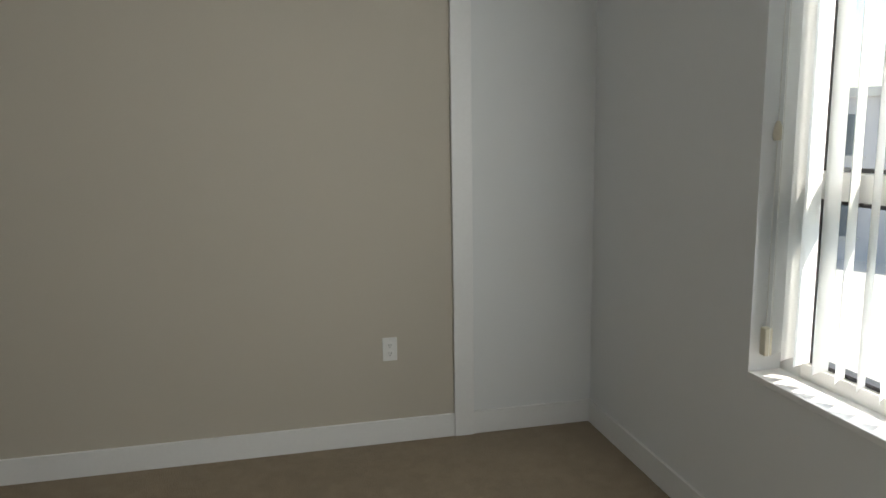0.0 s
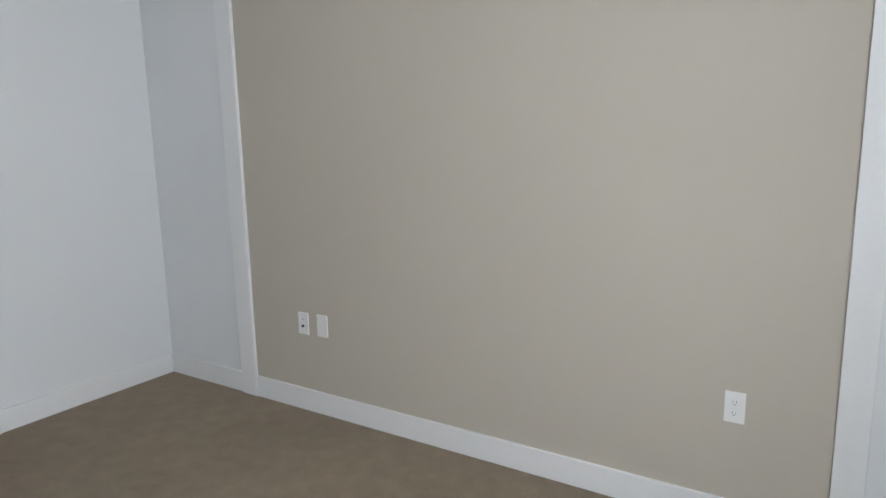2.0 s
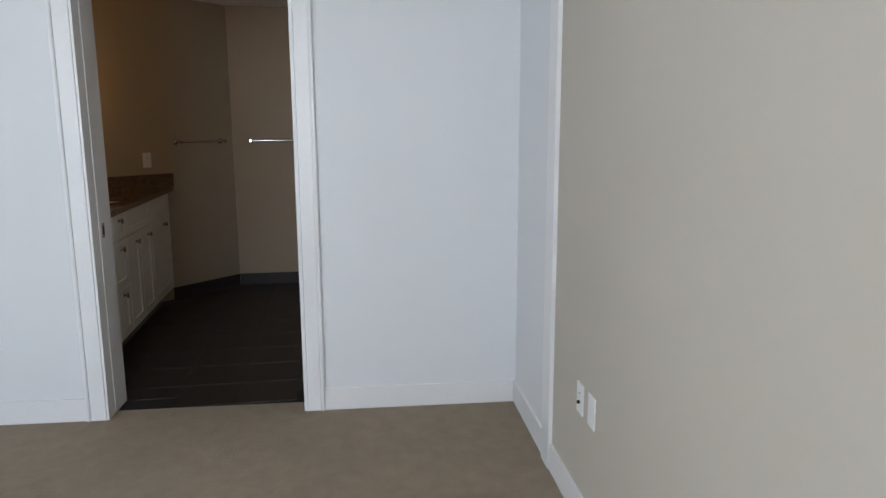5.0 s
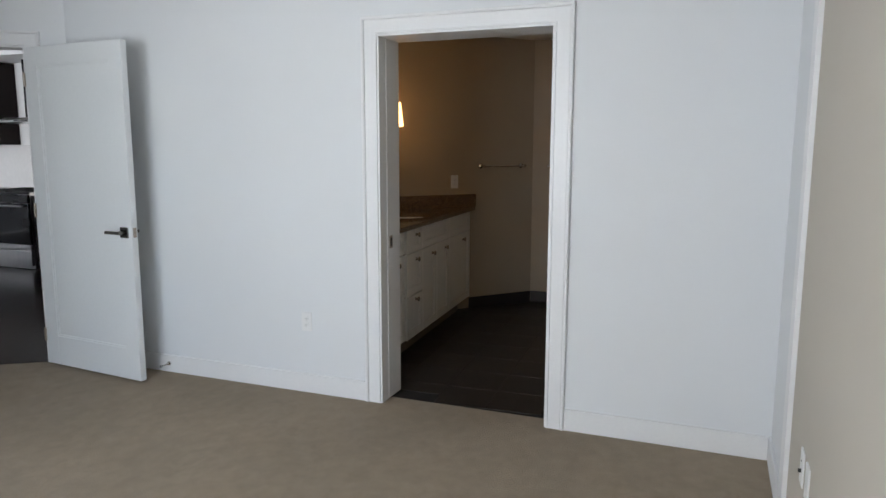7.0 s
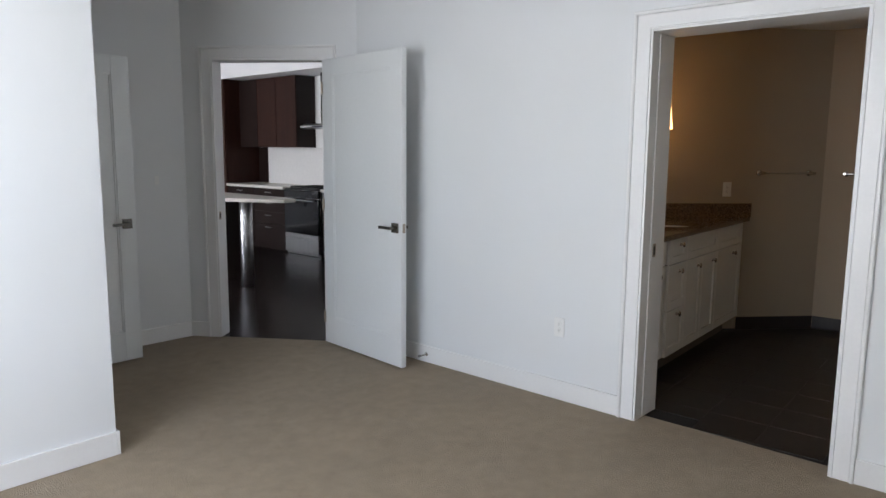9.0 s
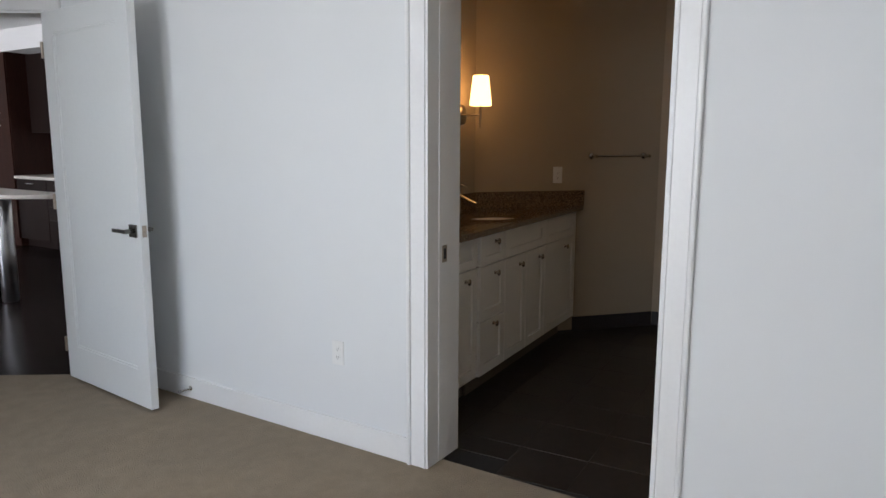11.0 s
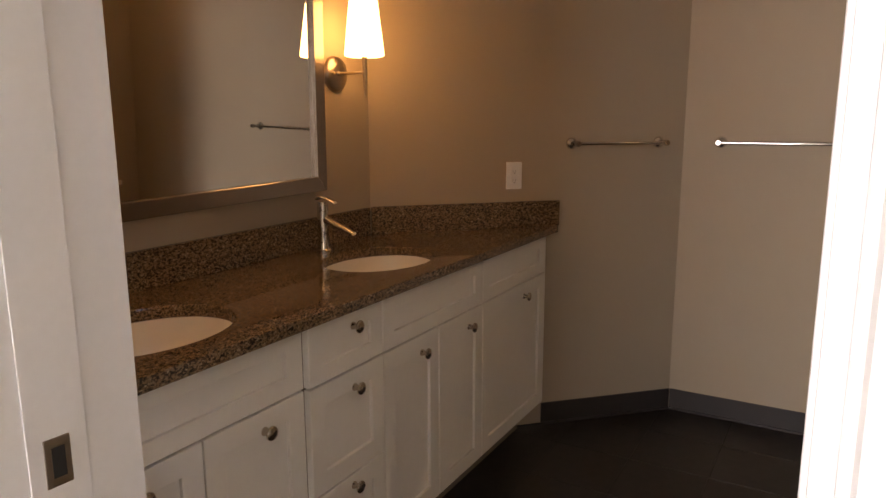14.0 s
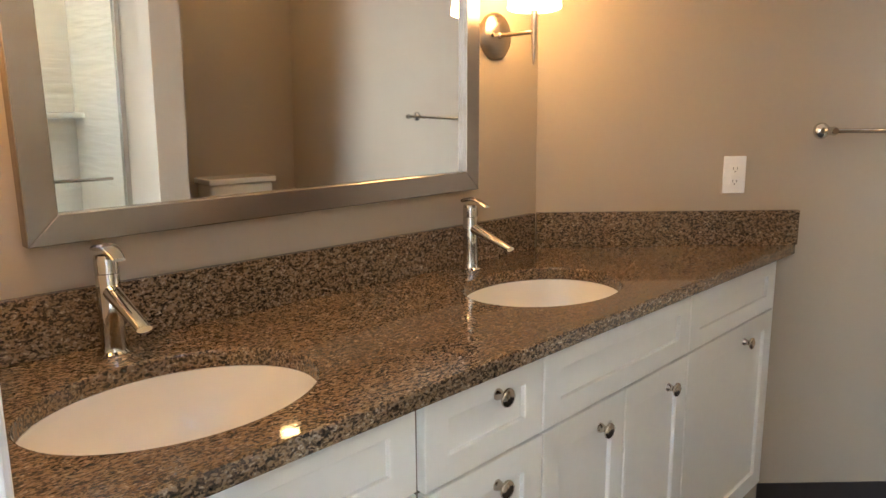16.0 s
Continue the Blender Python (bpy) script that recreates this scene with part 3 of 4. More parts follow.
for y0, y1 in ((W0 + 0.05, -2.31), (-2.25, W1 - 0.095)):
    for z0, z1 in ((SILL + 0.055, 1.262), (1.345, WHEAD - 0.05)):
        bm = bmesh.new()
        for a, b, c, d in ((y0 + 0.002, y0 + 0.018, z0 + 0.002, z1 - 0.003), (y1 - 0.034, y1 - 0.002, z0 + 0.002, z1 - 0.003), (y0 + 0.018, y1 - 0.034, z0 + 0.002, z0 + 0.014), (y0 + 0.018, y1 - 0.034, z1 - 0.014, z1 - 0.003)):
            add_box(bm, 0.135, 0.175, a, b, c, d)
        part("gasket", bm, GASKET, root, "dark grey sash gasket")
        pane = part("pane", box(0.150, 0.156, y0 + 0.018, y1 - 0.034, z0 + 0.014, z1 - 0.014), GLASS, root, "clear window pane", round_off=False)
        pane.visible_shadow = False

root = thing("vertical_blind", pose(4.23, 0, 0), "white vertical blind, some slats stacked, the rest turned open", "window blind")
part("headrail", box(0.045, 0.085, W0 + 0.02, W1 - 0.01, WHEAD - 0.045, WHEAD - 0.002, 0.003), BLIND, root)


def slat_mesh():
    bm = bmesh.new()
    n = 6
    for z in (SILL + 0.07, WHEAD - 0.05):
        for k in range(n + 1):
            u = k / n * 2 - 1
            bm.verts.new((u * 0.044, 0.006 * (1 - u * u), z))
    bm.verts.ensure_lookup_table()
    for k in range(n):
        bm.faces.new((bm.verts[k], bm.verts[k + 1], bm.verts[n + 2 + k], bm.verts[n + 1 + k]))
    bmesh.ops.solidify(bm, geom=bm.faces[:], thickness=0.0012)
    return bm


first = part("slat", slat_mesh(), SLAT, root)
places = [(-1.275 - 0.058 * k, 19) for k in range(3)] + [(-1.469, 20), (-1.546, 31)] + [(-1.6225 - 0.0765 * k, 33) for k in range(21)]
for k, (y, turn) in enumerate(places):
    ob = first if k == 0 else new("slat", first.data)
    ob.parent = root
    ob.matrix_basis = pose(0.065, y, 0, 0, 0, turn + random.uniform(-3, 3))
bm = bmesh.new()
rod(bm, (0.03, -1.264, 0.84), (0.03, -1.264, WHEAD - 0.04), 0.0018, steps=8)
rod(bm, (0.03, -1.287, 0.84), (0.03, -1.287, WHEAD - 0.04), 0.0018, steps=8)
part("cord", bm, BLIND, root, "white draw cords")
part("cord_weight", lathe([(0, -0.03), (0.011, -0.03), (0.015, -0.012), (0.012, 0.012), (0.005, 0.03), (0, 0.03)], 16, Matrix.Translation((0.03, -1.264, 1.47))), ALMOND, root, "almond plastic cord weight")
part("cord_tensioner", box(0.012, 0.040, -1.288, -1.258, 0.745, 0.84, 0.006), ALMOND, root, "almond plastic cord tensioner")

tagged(part("ground", box(-3000, 3000, -3000, 3000, -3.6, -3.4), CONCRETE, round_off=False), "pale sunlit concrete yard below the window", "ground", kind="structure")


def far_building(m, wide, deep, storeys, label):
    root = thing("apartment_building", m, label, "building")
    h = storeys * 3.0
    part("wall", box(0, wide, 0, deep, 0, h), STUCCO, root, round_off=False)
    part("roof", box(-0.3, wide + 0.3, -0.3, deep + 0.3, h, h + 0.35, 0.03), CONCRETE, root)
    for s in range(storeys):
        n = int(wide / 3)
        for k in range(n):
            x = (k + 0.5) * wide / n
            win = part("window", box(x - 0.8, x + 0.8, -0.05, 0.02, s * 3 + 0.9, s * 3 + 2.4, 0.01), FAR_GLASS, root, round_off=False)
            part("sill", box(x - 0.9, x + 0.9, -0.14, 0.0, s * 3 + 0.8, s * 3 + 0.9, 0.01), CONCRETE, win)
            part("frame", box(x - 0.04, x + 0.04, -0.08, 0.0, s * 3 + 0.9, s * 3 + 2.4), VINYL, win)
    return root


far_building(pose(16, 32, -3.4, 0, 0, -62), 26, 10, 2, "grey stucco building across the yard")


def tree(m, high, label):
    root = thing("tree", m, label, "tree")
    bm = bmesh.new()
    rod(bm, (0, 0, 0), (0.1, 0, high * 0.55), 0.16, 0.09, 10)
    for k in range(6):
        a = k * 1.05
        rod(bm, (0.05, 0, high * (0.35 + 0.03 * k)), (math.cos(a) * high * 0.22, math.sin(a) * high * 0.22, high * (0.65 + 0.04 * k)), 0.05, 0.02, 7)
    part("trunk", bm, BARK, root)
    bm = bmesh.new()
    rnd = random.Random(7)
    for k in range(900):
        a, r, z = rnd.uniform(0, 6.283), high * 0.3 * math.sqrt(rnd.random()), rnd.uniform(0.45, 1.0) * high
        r *= 1.15 - abs(z / high - 0.68) * 1.6
        c = Vector((math.cos(a) * r, math.sin(a) * r, z))
        d1, d2 = Vector([rnd.uniform(-1, 1) for _ in range(3)]).normalized() * 0.16, Vector([rnd.uniform(-1, 1) for _ in range(3)]).normalized() * 0.09
        bm.faces.new([bm.verts.new(c + v) for v in (d1, d2, -d1, -d2)])
    part("crown", bm, LEAF, root, round_off=False)


tree(pose(13.5, 17.5, -3.4), 6.5, "green leafy tree in the yard outside")


# ---- bathroom: structure ----
BW, BBACK, BNORTH, BEAST, BCEIL, DIAG = -2.965, -2.862, 0.085, -0.2, 2.46, -4.785


def bwall(name, p, q, label, thick=0.1, mat=None, holes=()):
    a, b = bath(*p), bath(*q)
    return wall(name, (a.x, a.y), (b.x, b.y), thick, BCEIL, mat or BATH_WALL, label, holes)


CORNER_S, CORNER_W = (DIAG - BBACK, BBACK), (BW, DIAG - BW)
bwall("wall_vanity", CORNER_S, (BEAST + 0.05, BBACK), "taupe painted wall behind the vanity")
bwall("wall_diagonal", CORNER_W, CORNER_S, "taupe painted slanting wall at the vanity's end")
bwall("wall_bath_west", (BW, BNORTH), CORNER_W, "taupe painted bathroom wall washed by daylight")
bwall("wall_bath_north", (BEAST + 0.1, BNORTH), (BW, BNORTH), "taupe painted wall behind the toilet")
PART0, PART1, PEND = -1.685, -1.54, -0.92
ob = part("wall_partition", box(PART0, PART1, PEND, BNORTH, 0, BCEIL), BATH_WALL, round_off=False)
ob.matrix_basis = BATH
tagged(ob, "taupe painted partition between shower and toilet", "wall", kind="structure")
fl = part("floor_bathroom", prism([tuple(v[:2]) for v in (Vector((-0.108, -1.092)), Vector((-0.2, -1.092)), bath(BEAST + 0.2, BNORTH + 0.1), bath(BW - 0.1, BNORTH + 0.1), bath(BW - 0.1, DIAG - BW), bath(DIAG - BBACK, BBACK - 0.1), bath(BEAST + 0.2, BBACK - 0.1), Vector((-0.2, -2.072)), Vector((-0.108, -2.072)))], -0.12, -0.0085), GROUT, round_off=False)
tagged(fl, "dark grey-brown slate-look bathroom floor", "floor", kind="structure")
ob = part("ceiling_bathroom", prism([tuple(bath(*v)[:2]) for v in ((BEAST - 0.04, BNORTH + 0.1), (BW - 0.1, BNORTH + 0.1), (BW - 0.1, DIAG - BW - 0.1), (DIAG - BBACK - 0.1, BBACK - 0.1), (BEAST - 0.04, BBACK - 0.1))], BCEIL, BCEIL + 0.1), CEILING, round_off=False)
tagged(ob, "flat white bathroom ceiling", "ceiling", kind="structure")


def cove(p, q, a=0.0, b=0.0):
    p, q = bath(*p), bath(*q)
    m, n = along((p.x, p.y), (q.x, q.y))
    bm = bmesh.new()
    add_box(bm, a, n - b, 0, 0.006, -0.006, 0.1, 0.002)
    add_box(bm, a, n - b, 0, 0.014, -0.006, 0.006, 0.003)
    ob = part("baseboard", bm, COVE_BASE)
    ob.matrix_basis = m
    tagged(ob, "dark grey vinyl cove base", "baseboard", kind="structure")


cove(CORNER_W, (DIAG + 2.305, -2.305), a=0.003)
cove((BW, BNORTH), CORNER_W, b=0.003)
cove((PART0, BNORTH), (BW, BNORTH), a=0.01, b=0.01)

# ---- bathroom: vanity ----
FRONT, TOE, CTOP, SLAB = -2.29, 0.115, 0.947, 0.032
CAB_TOP = CTOP - SLAB


def shaker(name, x0, x1, z0, z1, parent, knob=None, rail=0.058):
    """A framed door or drawer front; the panel lies 9 mm back. Its face is at y = 0.02."""
    r = min(rail, (z1 - z0) * 0.3)
    bm = bmesh.new()
    outer = [(x0, z0), (x1, z0), (x1, z1), (x0, z1)]
    inner = [(x0 + rail, z0 + r), (x1 - rail, z0 + r), (x1 - rail, z1 - r), (x0 + rail, z1 - r)]
    rings = [[bm.verts.new((x, y, z)) for x, z in loop] for loop, y in ((outer, 0), (outer, 0.02), (inner, 0.02), (inner, 0))]
    for a, b in zip(rings, rings[1:] + rings[:1]):
        for k in range(4):
            bm.faces.new((a[k], a[(k + 1) % 4], b[(k + 1) % 4], b[k]))
    bmesh.ops.recalc_face_normals(bm, faces=bm.faces)
    bmesh.ops.bevel(bm, geom=[e for e in bm.edges if all(v.co.y > 0.019 for v in e.verts) and e.calc_face_angle(0) > 1], offset=0.0022, segments=2, affect="EDGES", profile=0.5)
    front = part(name, bm, CABINET, parent)
    part("panel", box(x0 + rail - 0.003, x1 - rail + 0.003, 0.002, 0.010, z0 + r - 0.003, z1 - r + 0.003), CABINET, front)
    if knob:
        kx, kz = knob
        part("knob", lathe([(0, 0), (0.0115, 0), (0.0105, 0.004), (0.0075, 0.011), (0.0075, 0.015), (0.0125, 0.019), (0.0178, 0.0225), (0.0185, 0.0250), (0.0165, 0.0285), (0.009, 0.0310), (0, 0.0318)], 24, Matrix.Translation((kx, 0.0195, kz)) @ pose(0, 0, 0, -90)), KNOB, front, "polished nickel mushroom knob")
    return front


def cabinet(x0, x1, label, fronts, name="vanity_cabinet", back_by=0.0):
    """A cabinet unit between x0 and x1 (x0 the eastern side); its fronts: (kind, from, to, low, high, knob)."""
    root = thing(name, BATH @ Matrix.Translation((0, FRONT - 0.02 - back_by, 0)), label, "cabinet", "vanity cabinets")
    bm = bmesh.new()
    t, back = 0.018, BBACK - FRONT + 0.028 + back_by
    add_box(bm, x1, x1 + t, back, 0, TOE, CAB_TOP)
    add_box(bm, x0 - t, x0, back, 0, TOE, CAB_TOP)
    add_box(bm, x1 + t, x0 - t, back, 0, TOE, TOE + t)
    add_box(bm, x1 + t, x0 - t, back, back + 0.01, TOE + t, CAB_TOP)
    add_box(bm, x1 + t, x0 - t, -0.02, 0, CAB_TOP - 0.03, CAB_TOP)
    add_box(bm, x1 + t, x0 - t, -0.02, 0, 0.728, 0.745)
    # its dark colour puts shade into the gaps between the fronts
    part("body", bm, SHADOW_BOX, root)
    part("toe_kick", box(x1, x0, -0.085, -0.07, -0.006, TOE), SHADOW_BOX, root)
    for kind, a, b, low, high, knob in fronts:
        shaker(kind, b + 0.0023, a - 0.0023, low, high, root, knob)
    return root


DLINE = 0.738
cabinet(-0.205, -0.857, "white shaker sink cabinet with two doors", [
    ("false_front", -0.205, -0.857, DLINE + 0.003, 0.905, None),
    ("door", -0.205, -0.528, TOE + 0.004, DLINE - 0.003, (-0.367, 0.683)),
    ("door", -0.528, -0.857, TOE + 0.004, DLINE - 0.003, (-0.712, 0.683))], back_by=0.017)
cabinet(-0.857, -1.187, "white shaker cabinet with three drawers", [
    ("drawer", -0.857, -1.187, DLINE + 0.003, 0.905, (-1.045, 0.862)),
    ("drawer", -0.857, -1.187, 0.431, DLINE - 0.003, (-1.045, 0.683)),
    ("drawer", -0.857, -1.187, TOE + 0.004, 0.425, (-1.030, 0.392))], "vanity_drawer_unit")
cabinet(-1.187, -1.838, "white shaker sink cabinet with two doors", [
    ("false_front", -1.187, -1.838, DLINE + 0.003, 0.905, None),
    ("door", -1.187, -1.5125, TOE + 0.004, DLINE - 0.003, (-1.403, 0.676)),
    ("door", -1.5125, -1.838, TOE + 0.004, DLINE - 0.003, (-1.728, 0.676))])

# the end unit is cut off by the slanting wall
root = thing("vanity_end_cabinet", BATH @ Matrix.Translation((0, FRONT - 0.02, 0)), "white shaker end cabinet with a drawer and a door", "cabinet", "vanity cabinets")
F0 = FRONT - 0.02
# shade colour again behind the end unit's fronts
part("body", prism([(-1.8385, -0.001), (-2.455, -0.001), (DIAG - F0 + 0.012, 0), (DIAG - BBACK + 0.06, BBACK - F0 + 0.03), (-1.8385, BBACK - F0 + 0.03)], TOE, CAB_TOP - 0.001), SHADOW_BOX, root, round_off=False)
part("filler", box(-2.470, -2.4545, 0, 0.016, TOE, CAB_TOP - 0.001, 0.001), CABINET, root)
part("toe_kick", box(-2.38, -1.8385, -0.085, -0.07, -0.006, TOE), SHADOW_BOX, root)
shaker("drawer", -2.452, -1.8405, DLINE + 0.003, 0.905, root)
shaker("door", -2.452, -1.8405, TOE + 0.004, DLINE - 0.003, root, (-2.225, 0.678))


SINKS = [(-0.562, -2.522), (-1.504, -2.524)]
SA, SB = 0.226, 0.177


def countertop():
    root = thing("countertop", BATH, "polished brown and black speckled granite vanity top", "countertop")
    bm = bmesh.new()
    front = FRONT + 0.032
    outline = [(BEAST - 0.002, front), (DIAG - front + 0.004, front), (DIAG - BBACK + 0.004, BBACK + 0.003), (BEAST - 0.002, BBACK + 0.003)]
    loops = [outline] + [[(cx + SA * math.cos(a), cy + SB * math.sin(a)) for a in (2 * math.pi * k / 56 for k in range(56))] for cx, cy in SINKS]
    edges = []
    for loop in loops:
        vs = [bm.verts.new((x, y, CTOP)) for x, y in loop]
        edges += [bm.edges.new((vs[k], vs[(k + 1) % len(vs)])) for k in range(len(vs))]
    bmesh.ops.triangle_fill(bm, edges=edges, use_beauty=True)
    r = bmesh.ops.extrude_face_region(bm, geom=bm.faces[:])
    bmesh.ops.translate(bm, vec=(0, 0, -SLAB), verts=[g for g in r["geom"] if isinstance(g, bmesh.types.BMVert)])
    bmesh.ops.recalc_face_normals(bm, faces=bm.faces)
    rim = [e for e in bm.edges if len(e.link_faces) == 2 and e.calc_face_angle(0) > 1.0 and all(v.co.z > CTOP - 0.001 for v in e.verts)]
    bmesh.ops.bevel(bm, geom=rim, offset=0.004, segments=2, affect="EDGES", profile=0.5)
    part("slab", bm, GRANITE, root, round_off=False)
    top = CTOP + 0.113
    part("backsplash", box(DIAG - BBACK + 0.03, BEAST - 0.004, BBACK + 0.002, BBACK + 0.022, CTOP, top, 0.002), GRANITE, root)
    m, n = along((DIAG - front, front), (DIAG - BBACK, BBACK))
    ob = part("backsplash", box(0.006, n - 0.001, 0.003, 0.022, CTOP, top, 0.002), GRANITE, root)
    ob.matrix_basis = m
    return root


countertop()


def sink(cx, cy):
    root = thing("sink", BATH @ Matrix.Translation((cx, cy, CTOP - SLAB)), "white oval porcelain undermount sink", "sink", "sinks in the vanity top")
    prof = [(1.10, -0.001), (1.10, -0.012), (1.03, -0.014), (0.99, -0.06), (0.9, -0.105), (0.7, -0.14), (0.35, -0.155), (0.12, -0.158), (0.1, -0.158), (0.1, -0.150), (0.34, -0.147), (0.68, -0.131), (0.86, -0.099), (0.955, -0.055), (0.985, -0.012), (0.995, -0.001), (1.10, -0.001)]
    part("bowl", lathe(prof, 56, sx=SA, sy=SB), PORCELAIN, root)
    part("drain", lathe([(0, -0.156), (0.02, -0.156), (0.024, -0.147), (0.027, -0.1455), (0.021, -0.1445), (0.018, -0.147), (0, -0.1475)], 24), CHROME, root, "chrome drain ring")


def faucet(cx, cy):
    root = thing("faucet", BATH @ Matrix.Translation((cx, cy, CTOP)), "polished chrome single-lever basin faucet with slanting spout", "faucet", "basin faucets")
    part("body", lathe([(0, 0), (0.029, 0), (0.029, 0.004), (0.0235, 0.008), (0.0215, 0.02), (0.0205, 0.07), (0.0205, 0.143), (0.0195, 0.147), (0, 0.147)], 28), CHROME, root)
    bm = bmesh.new()
    n = 8
    rings = []
    for k in range(n + 1):
        u = k / n
        y, z = 0.006 + 0.134 * u, 0.117 - 0.044 * u
        w, h = 0.0155 - 0.002 * u, 0.0145 - 0.0085 * u
        rings.append([bm.verts.new((w * math.cos(a), y + h * math.sin(a) * 0.35, z + h * math.sin(a))) for a in (2 * math.pi * j / 16 for j in range(16))])
    for a, b in zip(rings, rings[1:]):
        for j in range(16):
            bm.faces.new((a[j], a[(j + 1) % 16], b[(j + 1) % 16], b[j]))
    bm.faces.new(rings[-1])
    bm.faces.new(rings[0])
    part("spout", bm, CHROME, root)
    handle = part("lever", lathe([(0, 0.1485), (0.0205, 0.1485), (0.0205, 0.174), (0.018, 0.180), (0, 0.182)], 28), CHROME, root)
    bm = bmesh.new()
    rows = []
    for k in range(11):
        u = k / 10
        y, z = -0.019 + 0.078 * u, 0.180 + 0.017 * math.sin(math.pi * (0.22 + 0.62 * u)) - 0.010 * u * u
        w, h = 0.0195 * (1 - 0.42 * u), 0.0065 * (1 - 0.55 * u)
        rows.append([bm.verts.new((w * math.cos(a), y, z + h * math.sin(a))) for a in (2 * math.pi * j / 14 for j in range(14))])
    for a, b in zip(rows, rows[1:]):
        for j in range(14):
            bm.faces.new((a[j], a[(j + 1) % 14], b[(j + 1) % 14], b[j]))
    bm.faces.new(rows[0]), bm.faces.new(rows[-1])
    part("grip", bm, CHROME, handle)


for cx, cy in SINKS:
    sink(cx, cy)
faucet(-0.565, -2.782)
faucet(-1.520, -2.782)

# ---- bathroom: mirror, sconce, plates, bars ----
MX0, MX1, MZ0, MZ1, MFR = -1.598, -0.457, 1.153, 2.12, 0.052
root = thing("mirror", BATH @ pose(-0.9, BBACK + 0.022, MZ0, -1.15, 0.7) @ Matrix.Translation((0.9, 0, 0)), "large framed mirror leaning slightly off the taupe wall", "mirror")
part("mirror_glass", box(MX0 + MFR - 0.004, MX1 - MFR + 0.004, -0.004, 0.004, MFR - 0.004, MZ1 - MZ0 - MFR + 0.004), MIRROR, root, "silvered mirror glass", round_off=False)


def mitred(a, b, c, d, t):
    bm = bmesh.new()
    lo = [bm.verts.new((x, -0.012, z)) for x, z in (a, b, c, d)]
    hi = [bm.verts.new((x, t, z)) for x, z in (a, b, c, d)]
    bm.faces.new(lo), bm.faces.new(hi)
    for k in range(4):
        bm.faces.new((lo[k], lo[(k + 1) % 4], hi[(k + 1) % 4], hi[k]))
    bmesh.ops.recalc_face_normals(bm, faces=bm.faces)
    bmesh.ops.bevel(bm, geom=[e for e in bm.edges if all(v.co.y > 0 for v in e.verts)], offset=0.0015, segments=1, affect="EDGES", profile=0.5)
    return bm


H0, H1 = 0, MZ1 - MZ0
o, i_ = [(MX0, H0), (MX1, H0), (MX1, H1), (MX0, H1)], [(MX0 + MFR, H0 + MFR), (MX1 - MFR, H0 + MFR), (MX1 - MFR, H1 - MFR), (MX0 + MFR, H1 - MFR)]
for k in range(4):
    part("frame_rail", mitred(o[k], o[(k + 1) % 4], i_[(k + 1) % 4], i_[k], 0.020), MIRROR_FRAME, root, "brushed champagne metal frame rail")


def sconce(x, z):
    root = thing("wall_sconce", BATH @ Matrix.Translation((x, BBACK, z)), "lit brushed nickel wall sconce with frosted glass shade", "wall lamp", "sconces beside the mirror")
    part("backplate", lathe([(0, 0), (0.066, 0), (0.066, 0.008), (0.058, 0.016), (0.03, 0.021), (0, 0.022)], 36, pose(0, 0, 0, -90)), NICKEL, root)
    bm = bmesh.new()
    rod(bm, (0.0, 0.018, 0.0), (0.0, 0.145, 0.0), 0.0055)
    rod(bm, (0.0, 0.018, 0.0), (0.0, 0.028, 0.0), 0.009)
    part("arm", bm, NICKEL, root)
    part("screw", rod(bmesh.new(), (0.03, 0.012, 0.0), (0.03, 0.028, 0.0), 0.0065, 0.0055), NICKEL, root)
    bm = lathe([(0, -0.088), (0.003, -0.086), (0.0075, -0.02), (0.009, 0.04), (0.011, 0.058), (0.028, 0.062), (0.028, 0.066), (0, 0.066)], 20, Matrix.Translation((0.0, 0.142, 0)))
    part("stem", bm, NICKEL, root)
    bm = lathe([(0.0, 0.056), (0.062, 0.056), (0.0725, 0.060), (0.0735, 0.064), (0.052, 0.252), (0.050, 0.252), (0.070, 0.066), (0.0, 0.066)], 40, Matrix.Translation((0.0, 0.142, 0)))
    part("shade", bm, SHADE, root, "glowing frosted glass shade")


for x in (-1.712, -0.343):
    sconce(x, 1.588)

dm, dn = along(tuple(bath(*CORNER_W)[:2]), tuple(bath(*CORNER_S)[:2]))
s_of = lambda x: (x - BW) * math.sqrt(2)
wall_plate(dm @ Matrix.Translation((s_of(-2.372), 0, 1.174)), "white decorator power outlet above the granite backsplash", "power outlet", "decora", 0.072, 0.118)


def towel_bar(m, length, label, name="towel_bar"):
    root = thing(name, m, label, "towel bar")
    for x in (0, length):
        post = part("post", lathe([(0, 0), (0.026, 0), (0.026, 0.006), (0.02, 0.012), (0.011, 0.018), (0.0095, 0.05), (0.0135, 0.058), (0.0135, 0.076), (0.010, 0.082), (0, 0.082)], 24, Matrix.Translation((x, 0, 0)) @ pose(0, 0, 0, -90)), CHROME, root)
    bm = bmesh.new()
    rod(bm, (-0.012, 0.067, 0), (length + 0.012, 0.067, 0), 0.0075)
    part("bar", bm, CHROME, root)
    return root


towel_bar(dm @ Matrix.Translation((s_of(-2.87), 0, 1.31)), 0.435, "chrome towel bar on the slanting taupe wall")
wm, wn = along(tuple(bath(BW, BNORTH)[:2]), tuple(bath(*CORNER_W)[:2]))
towel_bar(wm @ Matrix.Translation((1.262, 0, 1.31)), 0.48, "chrome towel bar on the daylit wall")
towel_bar(wm @ Matrix.Translation((0.85, 0, 0.73)), 0.17, "chrome paper holder low on the wall", "paper_holder")

